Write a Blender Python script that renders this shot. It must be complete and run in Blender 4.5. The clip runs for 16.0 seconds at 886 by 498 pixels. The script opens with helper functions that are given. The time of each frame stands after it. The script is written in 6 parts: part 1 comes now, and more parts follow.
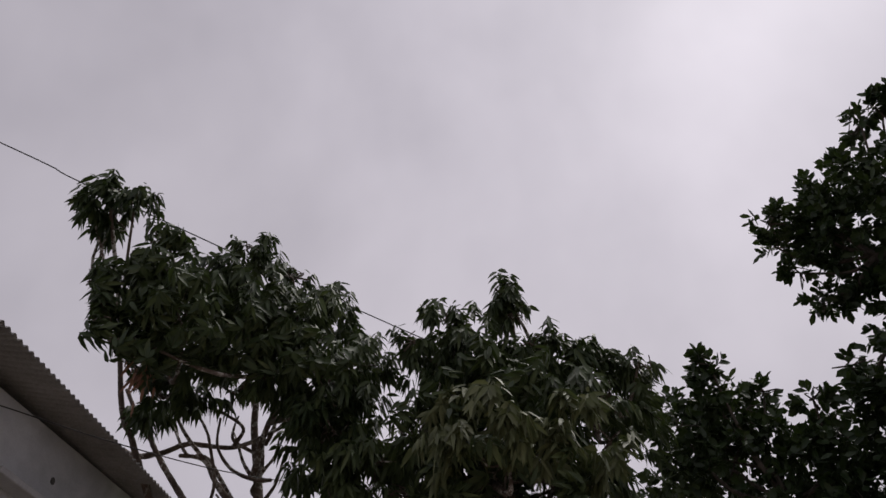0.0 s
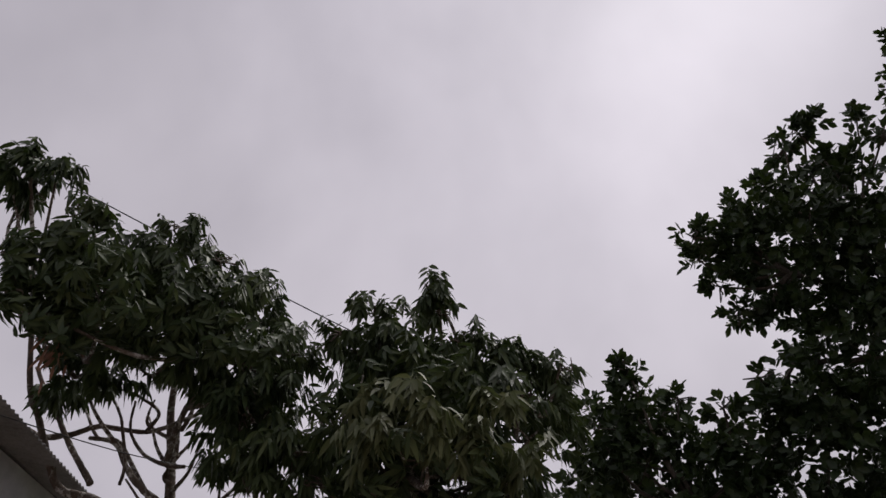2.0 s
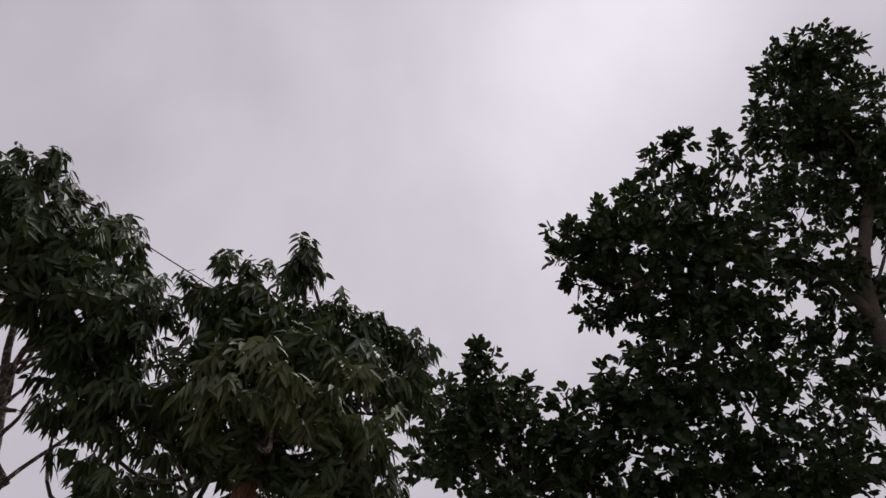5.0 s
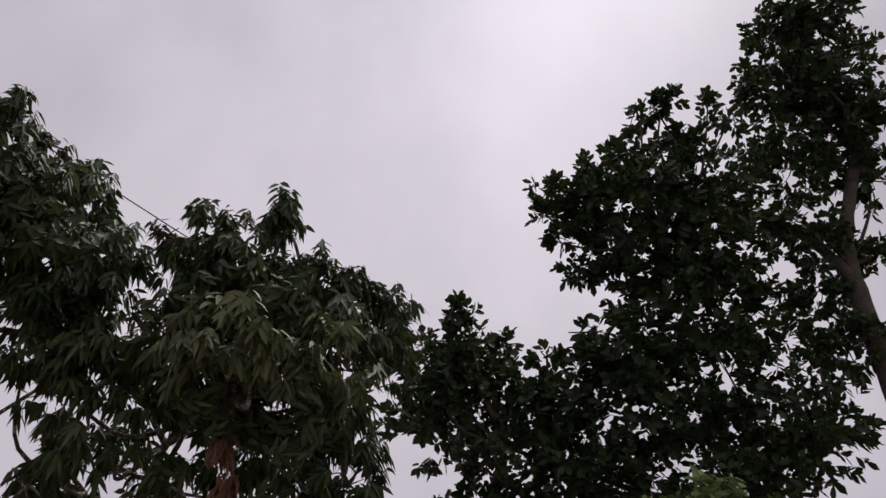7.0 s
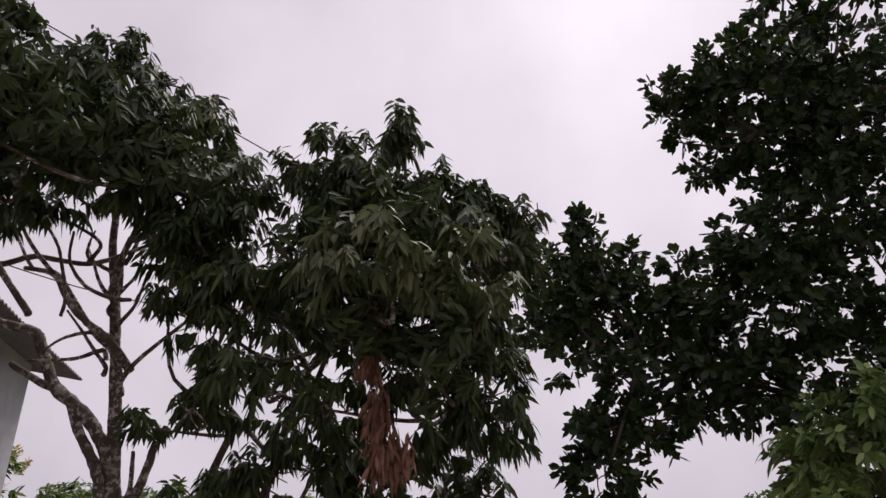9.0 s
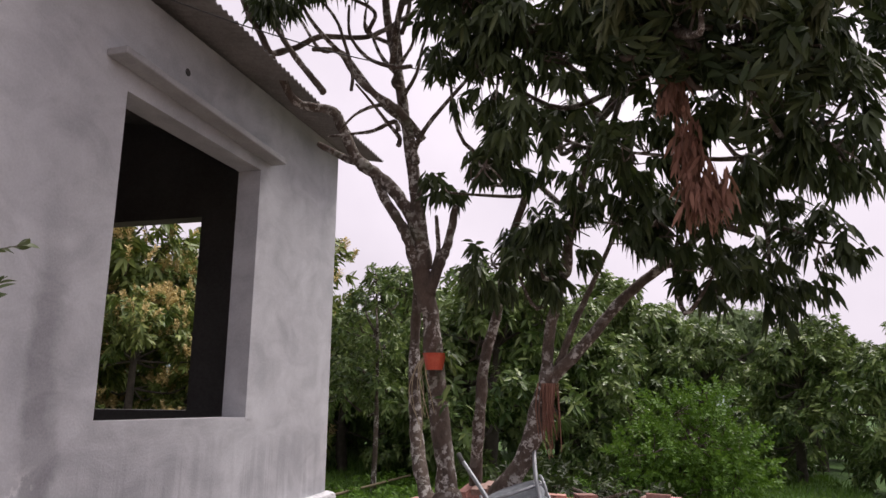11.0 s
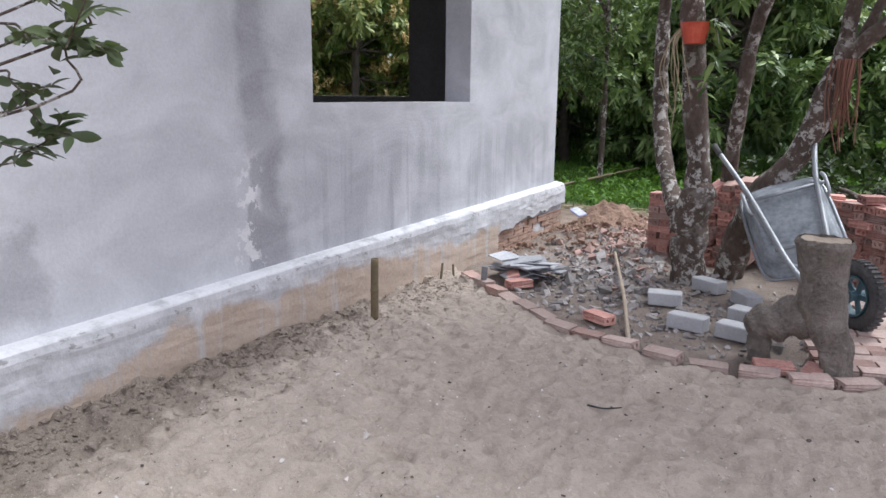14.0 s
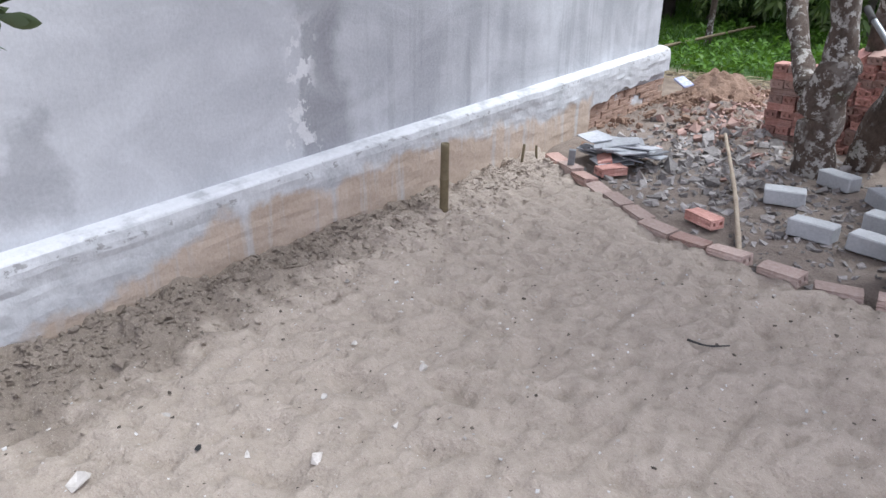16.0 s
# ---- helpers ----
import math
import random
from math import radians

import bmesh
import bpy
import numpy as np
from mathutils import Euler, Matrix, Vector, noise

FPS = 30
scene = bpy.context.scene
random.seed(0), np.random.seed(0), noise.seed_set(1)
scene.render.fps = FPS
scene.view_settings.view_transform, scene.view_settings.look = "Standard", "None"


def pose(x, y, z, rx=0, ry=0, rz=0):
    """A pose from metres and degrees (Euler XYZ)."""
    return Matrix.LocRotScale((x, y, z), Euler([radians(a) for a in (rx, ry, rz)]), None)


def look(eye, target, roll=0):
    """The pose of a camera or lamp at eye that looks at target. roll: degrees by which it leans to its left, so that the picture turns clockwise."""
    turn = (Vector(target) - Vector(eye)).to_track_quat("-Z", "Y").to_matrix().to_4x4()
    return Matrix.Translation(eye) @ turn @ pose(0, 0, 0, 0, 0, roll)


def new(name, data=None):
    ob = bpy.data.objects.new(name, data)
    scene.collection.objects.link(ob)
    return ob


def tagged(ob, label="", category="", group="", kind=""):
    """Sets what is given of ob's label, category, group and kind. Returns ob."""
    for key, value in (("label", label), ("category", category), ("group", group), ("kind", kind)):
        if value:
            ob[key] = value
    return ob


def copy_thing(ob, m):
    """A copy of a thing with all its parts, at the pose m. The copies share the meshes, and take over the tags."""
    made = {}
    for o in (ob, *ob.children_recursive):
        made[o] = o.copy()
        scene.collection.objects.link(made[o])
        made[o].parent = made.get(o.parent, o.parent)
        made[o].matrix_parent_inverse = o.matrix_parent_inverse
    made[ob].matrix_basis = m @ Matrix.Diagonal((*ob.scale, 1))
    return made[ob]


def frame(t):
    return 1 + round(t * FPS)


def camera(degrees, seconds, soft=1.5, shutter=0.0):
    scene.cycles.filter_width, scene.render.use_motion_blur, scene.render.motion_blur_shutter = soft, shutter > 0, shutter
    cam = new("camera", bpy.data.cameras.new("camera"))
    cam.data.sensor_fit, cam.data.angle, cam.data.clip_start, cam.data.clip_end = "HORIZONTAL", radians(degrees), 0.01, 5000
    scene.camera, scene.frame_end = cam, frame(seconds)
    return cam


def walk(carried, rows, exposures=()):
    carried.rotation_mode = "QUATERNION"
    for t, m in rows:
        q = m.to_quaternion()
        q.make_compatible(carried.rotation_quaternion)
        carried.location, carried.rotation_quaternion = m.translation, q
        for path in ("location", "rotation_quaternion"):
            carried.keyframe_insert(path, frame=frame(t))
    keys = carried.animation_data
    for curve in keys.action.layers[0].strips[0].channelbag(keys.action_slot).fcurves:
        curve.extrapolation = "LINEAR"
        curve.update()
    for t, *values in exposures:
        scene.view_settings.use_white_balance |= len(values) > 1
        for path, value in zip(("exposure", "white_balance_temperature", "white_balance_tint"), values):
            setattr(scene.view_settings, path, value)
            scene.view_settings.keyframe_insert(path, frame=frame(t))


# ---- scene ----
cam = camera(62.3, 16.0)
PATH = [
    (0, (3.591, -8.23, 1.56), (3.467, -6.67, 2.807), -1.0),
    (0.5, (3.603, -8.248, 1.574), (3.517, -6.683, 2.816), -1.0),
    (1, (3.616, -8.255, 1.579), (3.567, -6.682, 2.814), -1.0),
    (1.5, (3.635, -8.227, 1.532), (3.624, -6.658, 2.773), -1.3),
    (2, (3.635, -8.222, 1.541), (3.681, -6.651, 2.778), -1.3),
    (2.5, (3.62, -8.238, 1.533), (3.732, -6.668, 2.766), -1.3),
    (3, (3.646, -8.249, 1.507), (3.803, -6.678, 2.735), -1.4),
    (3.5, (3.679, -8.265, 1.498), (3.893, -6.695, 2.718), -1.6),
    (4, (3.713, -8.288, 1.489), (3.982, -6.715, 2.694), -1.5),
    (4.5, (3.727, -8.305, 1.482), (4.049, -6.73, 2.673), -1.3),
    (7, (3.674, -8.149, 1.605), (4.12, -6.521, 2.677), -1.2),
    (7.5, (3.554, -8.048, 1.613), (3.991, -6.386, 2.635), -2.1),
    (8, (3.441, -7.99, 1.583), (3.849, -6.309, 2.586), -2.1),
    (8.2, (3.418, -7.987, 1.585), (3.806, -6.292, 2.574), -2.0),
    (10.3, (3.445, -7.438, 1.393), (3.175, -5.572, 2.06), -0.0),
    (10.5, (3.421, -7.389, 1.39), (3.066, -5.511, 1.982), 0.4),
    (11, (3.3, -7.253, 1.365), (2.764, -5.37, 1.774), 0.6),
    (11.5, (3.229, -7.155, 1.336), (2.582, -5.283, 1.62), 0.8),
    (12, (3.23, -7.0, 1.333), (2.514, -5.138, 1.473), 0.7),
    (12.5, (3.236, -6.86, 1.325), (2.425, -5.032, 1.362), 0.7),
    (13, (3.116, -6.746, 1.298), (2.2, -4.969, 1.227), 0.8),
    (13.5, (2.952, -6.653, 1.309), (1.961, -4.933, 1.066), 0.7),
    (14, (2.867, -6.598, 1.285), (1.829, -4.939, 0.87), 0.6),
    (14.5, (2.795, -6.436, 1.28), (1.71, -4.856, 0.706), 0.4),
    (15, (2.735, -6.265, 1.303), (1.598, -4.758, 0.641), 0.6),
    (15.5, (2.7, -6.209, 1.301), (1.544, -4.745, 0.579), 0.5),
    (16, (2.592, -6.126, 1.318), (1.443, -4.692, 0.527), 0.5),
]
EXPOSURES = [(0.0, -0.02, 6450, 12), (4.5, 0.03, 6450, 12), (8.0, 0.20, 6500, 14), (10.5, 0.74, 6600, 17), (11.0, 0.84, 6600, 17), (12.5, 1.06, 6200, 13), (13.5, 1.29, 5980, 11), (14.0, 1.41, 5900, 9), (14.5, 1.54, 5850, 7), (16.0, 1.52, 5750, 7)]
walk(cam, [(t, look(eye, target, roll)) for t, eye, target, roll in PATH], EXPOSURES)

# ---- world, sun ----
world = bpy.data.worlds.new("overcast_sky")
scene.world = world
world.use_nodes = True
wt = world.node_tree
wt.nodes.clear()
sky = wt.nodes.new("ShaderNodeTexSky")
sky.sky_type = "NISHITA"
sky.sun_disc = False
sky.sun_elevation = radians(61)
sky.sun_rotation = radians(41)
sky.dust_density = 4.0
grey = wt.nodes.new("ShaderNodeHueSaturation")
grey.inputs["Saturation"].default_value = 0.10
grey.inputs["Value"].default_value = 0.10
wt.links.new(sky.outputs["Color"], grey.inputs["Color"])
cloud = wt.nodes.new("ShaderNodeTexNoise")
cloud.inputs["Scale"].default_value = 1.7
cloud.inputs["Detail"].default_value = 5.0
cloud.inputs["Roughness"].default_value = 0.48
cloud.inputs["Distortion"].default_value = 0.1
cramp = wt.nodes.new("ShaderNodeValToRGB")
cramp.color_ramp.elements[0].position = 0.34
cramp.color_ramp.elements[0].color = (0.40, 0.378, 0.425, 1)
cramp.color_ramp.elements[1].position = 0.68
cramp.color_ramp.elements[1].color = (0.68, 0.64, 0.70, 1)
wt.links.new(cloud.outputs["Fac"], cramp.inputs["Fac"])
cmix = wt.nodes.new("ShaderNodeMix")
cmix.data_type = "RGBA"
cmix.inputs["Factor"].default_value = 0.94
wt.links.new(grey.outputs["Color"], cmix.inputs[6])
wt.links.new(cramp.outputs["Color"], cmix.inputs[7])
wbg = wt.nodes.new("ShaderNodeBackground")
wbg.inputs["Strength"].default_value = 1.0
wout = wt.nodes.new("ShaderNodeOutputWorld")
# the cloud is thinner round the sun
wdir = wt.nodes.new("ShaderNodeTexCoord")
wdot = wt.nodes.new("ShaderNodeVectorMath")
wdot.operation = "DOT_PRODUCT"
wdot.inputs[1].default_value = (0.22, 0.44, 0.87)
wt.links.new(wdir.outputs["Generated"], wdot.inputs[0])
thin = wt.nodes.new("ShaderNodeMapRange")
thin.interpolation_type = "SMOOTHSTEP"
thin.inputs["From Min"].default_value = 0.78
thin.inputs["From Max"].default_value = 1.0
thin.inputs["To Min"].default_value = 0.90
thin.inputs["To Max"].default_value = 1.12
wt.links.new(wdot.outputs["Value"], thin.inputs["Value"])
glow = wt.nodes.new("ShaderNodeVectorMath")
glow.operation = "SCALE"
wt.links.new(cmix.outputs[2], glow.inputs[0])
wt.links.new(thin.outputs["Result"], glow.inputs["Scale"])
wt.links.new(glow.outputs["Vector"], wbg.inputs["Color"])
wt.links.new(wbg.outputs["Background"], wout.inputs["Surface"])

sun = new("sun", bpy.data.lights.new("sun", "SUN"))
sun.data.energy = 1.9
sun.data.angle = radians(35)
sun.data.color = (1.0, 0.96, 0.9)
sun.matrix_world = look((3.1, 3.6, 8.75), (0, 0, 0))

# ---- materials ----


def nodes_of(name):
    m = bpy.data.materials.new(name)
    m.use_nodes = True
    t = m.node_tree
    b = t.nodes["Principled BSDF"]
    return m, t, b


def node(t, kind, **inputs):
    n = t.nodes.new(kind)
    for k, v in inputs.items():
        n.inputs[k.replace("_", " ")].default_value = v
    return n


def ramp(t, fac, stops):
    r = t.nodes.new("ShaderNodeValToRGB")
    el = r.color_ramp.elements
    while len(el) < len(stops):
        el.new(0.5)
    for e, (p, c) in zip(el, stops):
        e.position = p
        e.color = (*c, 1) if len(c) == 3 else c
    t.links.new(fac, r.inputs["Fac"])
    return r.outputs["Color"]


def mixc(t, fac, a, b, mode="MIX"):
    n = t.nodes.new("ShaderNodeMix")
    n.data_type = "RGBA"
    n.blend_type = mode
    for sock, v in ((n.inputs["Factor"], fac), (n.inputs[6], a), (n.inputs[7], b)):
        if hasattr(v, "is_output"):
            t.links.new(v, sock)
        elif isinstance(v, (int, float)):
            sock.default_value = v
        else:
            sock.default_value = (*v, 1)
    return n.outputs[2]


def calc(t, op, a, b=0.0, clamp=False):
    n = t.nodes.new("ShaderNodeMath")
    n.operation = op
    n.use_clamp = clamp
    for sock, v in zip(n.inputs, (a, b)):
        if hasattr(v, "is_output"):
            t.links.new(v, sock)
        else:
            sock.default_value = v
    return n.outputs[0]


def smooth(t, v, lo, hi):
    n = t.nodes.new("ShaderNodeMapRange")
    n.interpolation_type = "SMOOTHSTEP"
    t.links.new(v, n.inputs["Value"])
    n.inputs["From Min"].default_value = lo
    n.inputs["From Max"].default_value = hi
    return n.outputs["Result"]


def coords(t, scale=(1, 1, 1)):
    c = t.nodes.new("ShaderNodeTexCoord")
    m = t.nodes.new("ShaderNodeMapping")
    m.inputs["Scale"].default_value = scale
    t.links.new(c.outputs["Object"], m.inputs["Vector"])
    return m.outputs["Vector"]


def fuzz(t, scale, detail=4.0, rough=0.55, stretch=(1, 1, 1)):
    n = node(t, "ShaderNodeTexNoise", Scale=scale, Detail=detail, Roughness=rough)
    t.links.new(coords(t, stretch), n.inputs["Vector"])
    return n.outputs["Fac"]


def bump(t, b, height, strength, distance):
    n = node(t, "ShaderNodeBump", Strength=strength, Distance=distance)
    t.links.new(height, n.inputs["Height"])
    t.links.new(n.outputs["Normal"], b.inputs["Normal"])


def rough_mat(name, dark, mid, light, scale, fine, roughness=0.85, relief=0.5, depth=0.01, vary=0.0, metal=0.0):
    """A stony or earthy surface: two scales of colour, and relief."""
    m, t, b = nodes_of(name)
    big, small = fuzz(t, scale), fuzz(t, fine, 6.0, 0.65)
    c = ramp(t, big, ((0.3, dark), (0.52, mid), (0.72, light)))
    c = mixc(t, 0.45, c, ramp(t, small, ((0.3, dark), (0.7, light))))
    if vary:
        info = t.nodes.new("ShaderNodeObjectInfo")
        isle = t.nodes.new("ShaderNodeNewGeometry")
        r = calc(t, "FRACT", calc(t, "ADD", info.outputs["Random"], isle.outputs["Random Per Island"]))
        hsv = node(t, "ShaderNodeHueSaturation")
        t.links.new(calc(t, "ADD", calc(t, "MULTIPLY", r, 2 * vary), 1 - vary), hsv.inputs["Value"])
        t.links.new(c, hsv.inputs["Color"])
        c = hsv.outputs["Color"]
    t.links.new(c, b.inputs["Base Color"])
    b.inputs["Roughness"].default_value = roughness
    b.inputs["Metallic"].default_value = metal
    bump(t, b, calc(t, "ADD", big, small), relief, depth)
    return m


def leaf_mat(name, stops, gloss=0.4, through_light=0.25):
    m, t, b = nodes_of(name)
    g = t.nodes.new("ShaderNodeNewGeometry")
    c = ramp(t, g.outputs["Random Per Island"], stops)
    c = mixc(t, 0.35, c, ramp(t, fuzz(t, 1.3), ((0.35, stops[0][1]), (0.65, stops[-1][1]))))
    t.links.new(c, b.inputs["Base Color"])
    b.inputs["Roughness"].default_value = gloss
    b.inputs["Specular IOR Level"].default_value = 0.25
    tr = t.nodes.new("ShaderNodeBsdfTranslucent")
    t.links.new(mixc(t, 0.5, c, (0.10, 0.16, 0.02)), tr.inputs["Color"])
    mx = t.nodes.new("ShaderNodeMixShader")
    mx.inputs["Fac"].default_value = through_light
    t.links.new(b.outputs["BSDF"], mx.inputs[1])
    t.links.new(tr.outputs["BSDF"], mx.inputs[2])
    t.links.new(mx.outputs["Shader"], t.nodes["Material Output"].inputs["Surface"])
    return m


def plaster_mat():
    m, t, b = nodes_of("cement_plaster")
    sep = t.nodes.new("ShaderNodeSeparateXYZ")
    t.links.new(coords(t), sep.inputs[0])
    y, z = sep.outputs["Y"], sep.outputs["Z"]
    big, mid, fine = fuzz(t, 0.7, 3.0), fuzz(t, 2.6, 4.0), fuzz(t, 60.0, 4.0, 0.7)
    edge = fuzz(t, 3.0, 6.0, 0.65)
    streak = fuzz(t, 1.0, 2.0, 0.5, (1, 5.0, 0.8))
    c = ramp(t, big, ((0.33, (0.36, 0.37, 0.39)), (0.67, (0.55, 0.565, 0.59))))
    c = mixc(t, 0.50, c, ramp(t, mid, ((0.36, (0.32, 0.33, 0.355)), (0.60, (0.58, 0.595, 0.62)))))
    # damp streaks under the window
    under = calc(t, "MULTIPLY", smooth(t, y, -3.75, -3.3), calc(t, "SUBTRACT", 1.0, smooth(t, z, 0.9, 1.2)))
    damp = calc(t, "MULTIPLY", under, smooth(t, streak, 0.45, 0.60))
    c = mixc(t, calc(t, "MULTIPLY", damp, calc(t, "MULTIPLY", mid, 0.95)), c, (0.23, 0.235, 0.26))
    runs = fuzz(t, 1.0, 3.0, 0.6, (1, 13.0, 0.6))
    run = calc(t, "MULTIPLY", under, calc(t, "MULTIPLY", smooth(t, runs, 0.56, 0.66), calc(t, "SUBTRACT", 1.0, smooth(t, z, 0.8, 1.15))))
    c = mixc(t, calc(t, "MULTIPLY", run, 0.5), c, (0.22, 0.225, 0.245))
    # hand-smeared patch of plaster under the sill
    hz = calc(t, "ADD", z, calc(t, "MULTIPLY", calc(t, "SUBTRACT", edge, 0.5), 0.16))
    smear = calc(t, "MULTIPLY", calc(t, "MULTIPLY", smooth(t, y, -3.50, -3.36), calc(t, "SUBTRACT", 1.0, smooth(t, y, -1.60, -1.50))),
                 calc(t, "MULTIPLY", smooth(t, hz, 1.04, 1.10), calc(t, "SUBTRACT", 1.0, smooth(t, z, 1.225, 1.235))))
    swirl = fuzz(t, 5.0, 5.0, 0.6, (1, 0.5, 2.2))
    c = mixc(t, calc(t, "MULTIPLY", smear, 0.55), c, ramp(t, swirl, ((0.35, (0.34, 0.35, 0.37)), (0.65, (0.57, 0.58, 0.60)))))
    # the newer, paler coat beyond the joint
    joint = calc(t, "ADD", y, calc(t, "MULTIPLY", calc(t, "SUBTRACT", edge, 0.5), 0.22))
    pale = calc(t, "SUBTRACT", 1.0, smooth(t, joint, -4.10, -3.84))
    low = calc(t, "SUBTRACT", 1.0, smooth(t, z, 1.8, 2.6))
    c = mixc(t, calc(t, "MULTIPLY", pale, 0.38), c, (0.60, 0.62, 0.655))
    # the wet band beside the joint
    wide = calc(t, "ADD", calc(t, "ADD", joint, calc(t, "MULTIPLY", z, 0.10)), calc(t, "MULTIPLY", calc(t, "SUBTRACT", mid, 0.5), 0.35))
    crisp = calc(t, "SUBTRACT", 1.0, smooth(t, z, 0.9, 1.2))
    left = calc(t, "ADD", calc(t, "MULTIPLY", crisp, smooth(t, joint, -3.94, -3.91)), calc(t, "MULTIPLY", calc(t, "SUBTRACT", 1.0, crisp), smooth(t, joint, -4.0, -3.92)))
    band = calc(t, "MULTIPLY", left, calc(t, "SUBTRACT", 1.0, smooth(t, wide, -3.64, -3.50)))
    c = mixc(t, calc(t, "MULTIPLY", calc(t, "MULTIPLY", band, low), calc(t, "ADD", calc(t, "MULTIPLY", mid, 0.6), 0.50)), c, (0.16, 0.16, 0.175))
    # chipped white patches on the joint near the plinth
    chip = calc(t, "MULTIPLY", calc(t, "SUBTRACT", 1.0, smooth(t, calc(t, "ABSOLUTE", calc(t, "ADD", joint, 3.93)), 0.05, 0.13)),
                calc(t, "MULTIPLY", smooth(t, fuzz(t, 10.0, 6.0, 0.65), 0.52, 0.545), calc(t, "SUBTRACT", 1.0, smooth(t, z, 0.80, 1.05))))
    c = mixc(t, chip, c, (0.76, 0.76, 0.76))
    # a blotch low down
    dy, dz = calc(t, "ADD", y, 5.15), calc(t, "SUBTRACT", z, 0.53)
    dist = calc(t, "SQRT", calc(t, "ADD", calc(t, "MULTIPLY", dy, dy), calc(t, "MULTIPLY", dz, dz)))
    blot = calc(t, "SUBTRACT", 1.0, smooth(t, calc(t, "ADD", dist, calc(t, "MULTIPLY", edge, 0.9)), 0.50, 0.66))
    c = mixc(t, calc(t, "MULTIPLY", blot, 0.8), c, (0.26, 0.265, 0.285))
    sweep = node(t, "ShaderNodeTexNoise", Scale=2.4, Detail=5.0, Roughness=0.6, Distortion=0.9)
    t.links.new(coords(t, (1, 0.8, 1.3)), sweep.inputs["Vector"])
    c = mixc(t, 0.34, c, ramp(t, sweep.outputs["Fac"], ((0.36, (0.30, 0.31, 0.33)), (0.5, (0.47, 0.48, 0.50)), (0.62, (0.62, 0.635, 0.66)))))
    c = mixc(t, 0.16, c, ramp(t, fine, ((0.3, (0.25, 0.25, 0.26)), (0.7, (0.7, 0.7, 0.72)))))
    t.links.new(c, b.inputs["Base Color"])
    b.inputs["Roughness"].default_value = 0.9
    bump(t, b, calc(t, "ADD", fine, calc(t, "MULTIPLY", sweep.outputs["Fac"], 1.5)), 0.25, 0.01)
    return m


def plinth_mat():
    m, t, b = nodes_of("plinth_render")
    sep = t.nodes.new("ShaderNodeSeparateXYZ")
    t.links.new(coords(t), sep.inputs[0])
    y = sep.outputs["Y"]
    z = calc(t, "SUBTRACT", sep.outputs["Z"], calc(t, "MULTIPLY", y, 0.027))
    big, edge, fine = fuzz(t, 1.7), fuzz(t, 6.0, 6.0, 0.65), fuzz(t, 45.0, 5.0, 0.7)
    streak = fuzz(t, 1.0, 4.0, 0.6, (1, 9.0, 0.8))
    soil = ramp(t, big, ((0.3, (0.40, 0.305, 0.225)), (0.7, (0.53, 0.425, 0.335))))
    soil = mixc(t, smooth(t, streak, 0.52, 0.7), soil, (0.47, 0.46, 0.45))
    grey_c = ramp(t, edge, ((0.3, (0.36, 0.37, 0.385)), (0.7, (0.60, 0.61, 0.63))))
    h = calc(t, "ADD", z, calc(t, "MULTIPLY", calc(t, "SUBTRACT", edge, 0.5), 0.22))
    near_end = smooth(t, y, -1.35, -1.25)
    h = calc(t, "ADD", h, calc(t, "ADD", calc(t, "MULTIPLY", calc(t, "SUBTRACT", big, 0.5), 0.5), calc(t, "MULTIPLY", calc(t, "SUBTRACT", 1.0, smooth(t, y, -5.2, -4.4)), 0.16)))
    mask = calc(t, "MAXIMUM", smooth(t, h, 0.28, 0.35), calc(t, "MULTIPLY", near_end, smooth(t, h, 0.10, 0.16)))
    c = mixc(t, mask, soil, grey_c)
    c = mixc(t, calc(t, "MULTIPLY", smooth(t, z, 0.432, 0.440), smooth(t, edge, 0.30, 0.46)), c, ramp(t, edge, ((0.35, (0.46, 0.47, 0.49)), (0.52, (0.66, 0.67, 0.69)))))
    arris = calc(t, "MULTIPLY", smooth(t, z, 0.36, 0.40), calc(t, "SUBTRACT", 1.0, smooth(t, z, 0.436, 0.442)))
    nick = calc(t, "MULTIPLY", arris, smooth(t, fuzz(t, 16.0, 5.0, 0.6, (1, 1, 1.8)), 0.60, 0.64))
    c = mixc(t, calc(t, "MULTIPLY", nick, 0.75), c, (0.20, 0.195, 0.19))
    c = mixc(t, 0.15, c, ramp(t, fine, ((0.3, (0.2, 0.19, 0.18)), (0.7, (0.7, 0.69, 0.68)))))
    t.links.new(c, b.inputs["Base Color"])
    b.inputs["Roughness"].default_value = 0.9
    bump(t, b, calc(t, "ADD", fine, calc(t, "MULTIPLY", edge, 2.0)), 0.4, 0.01)
    return m


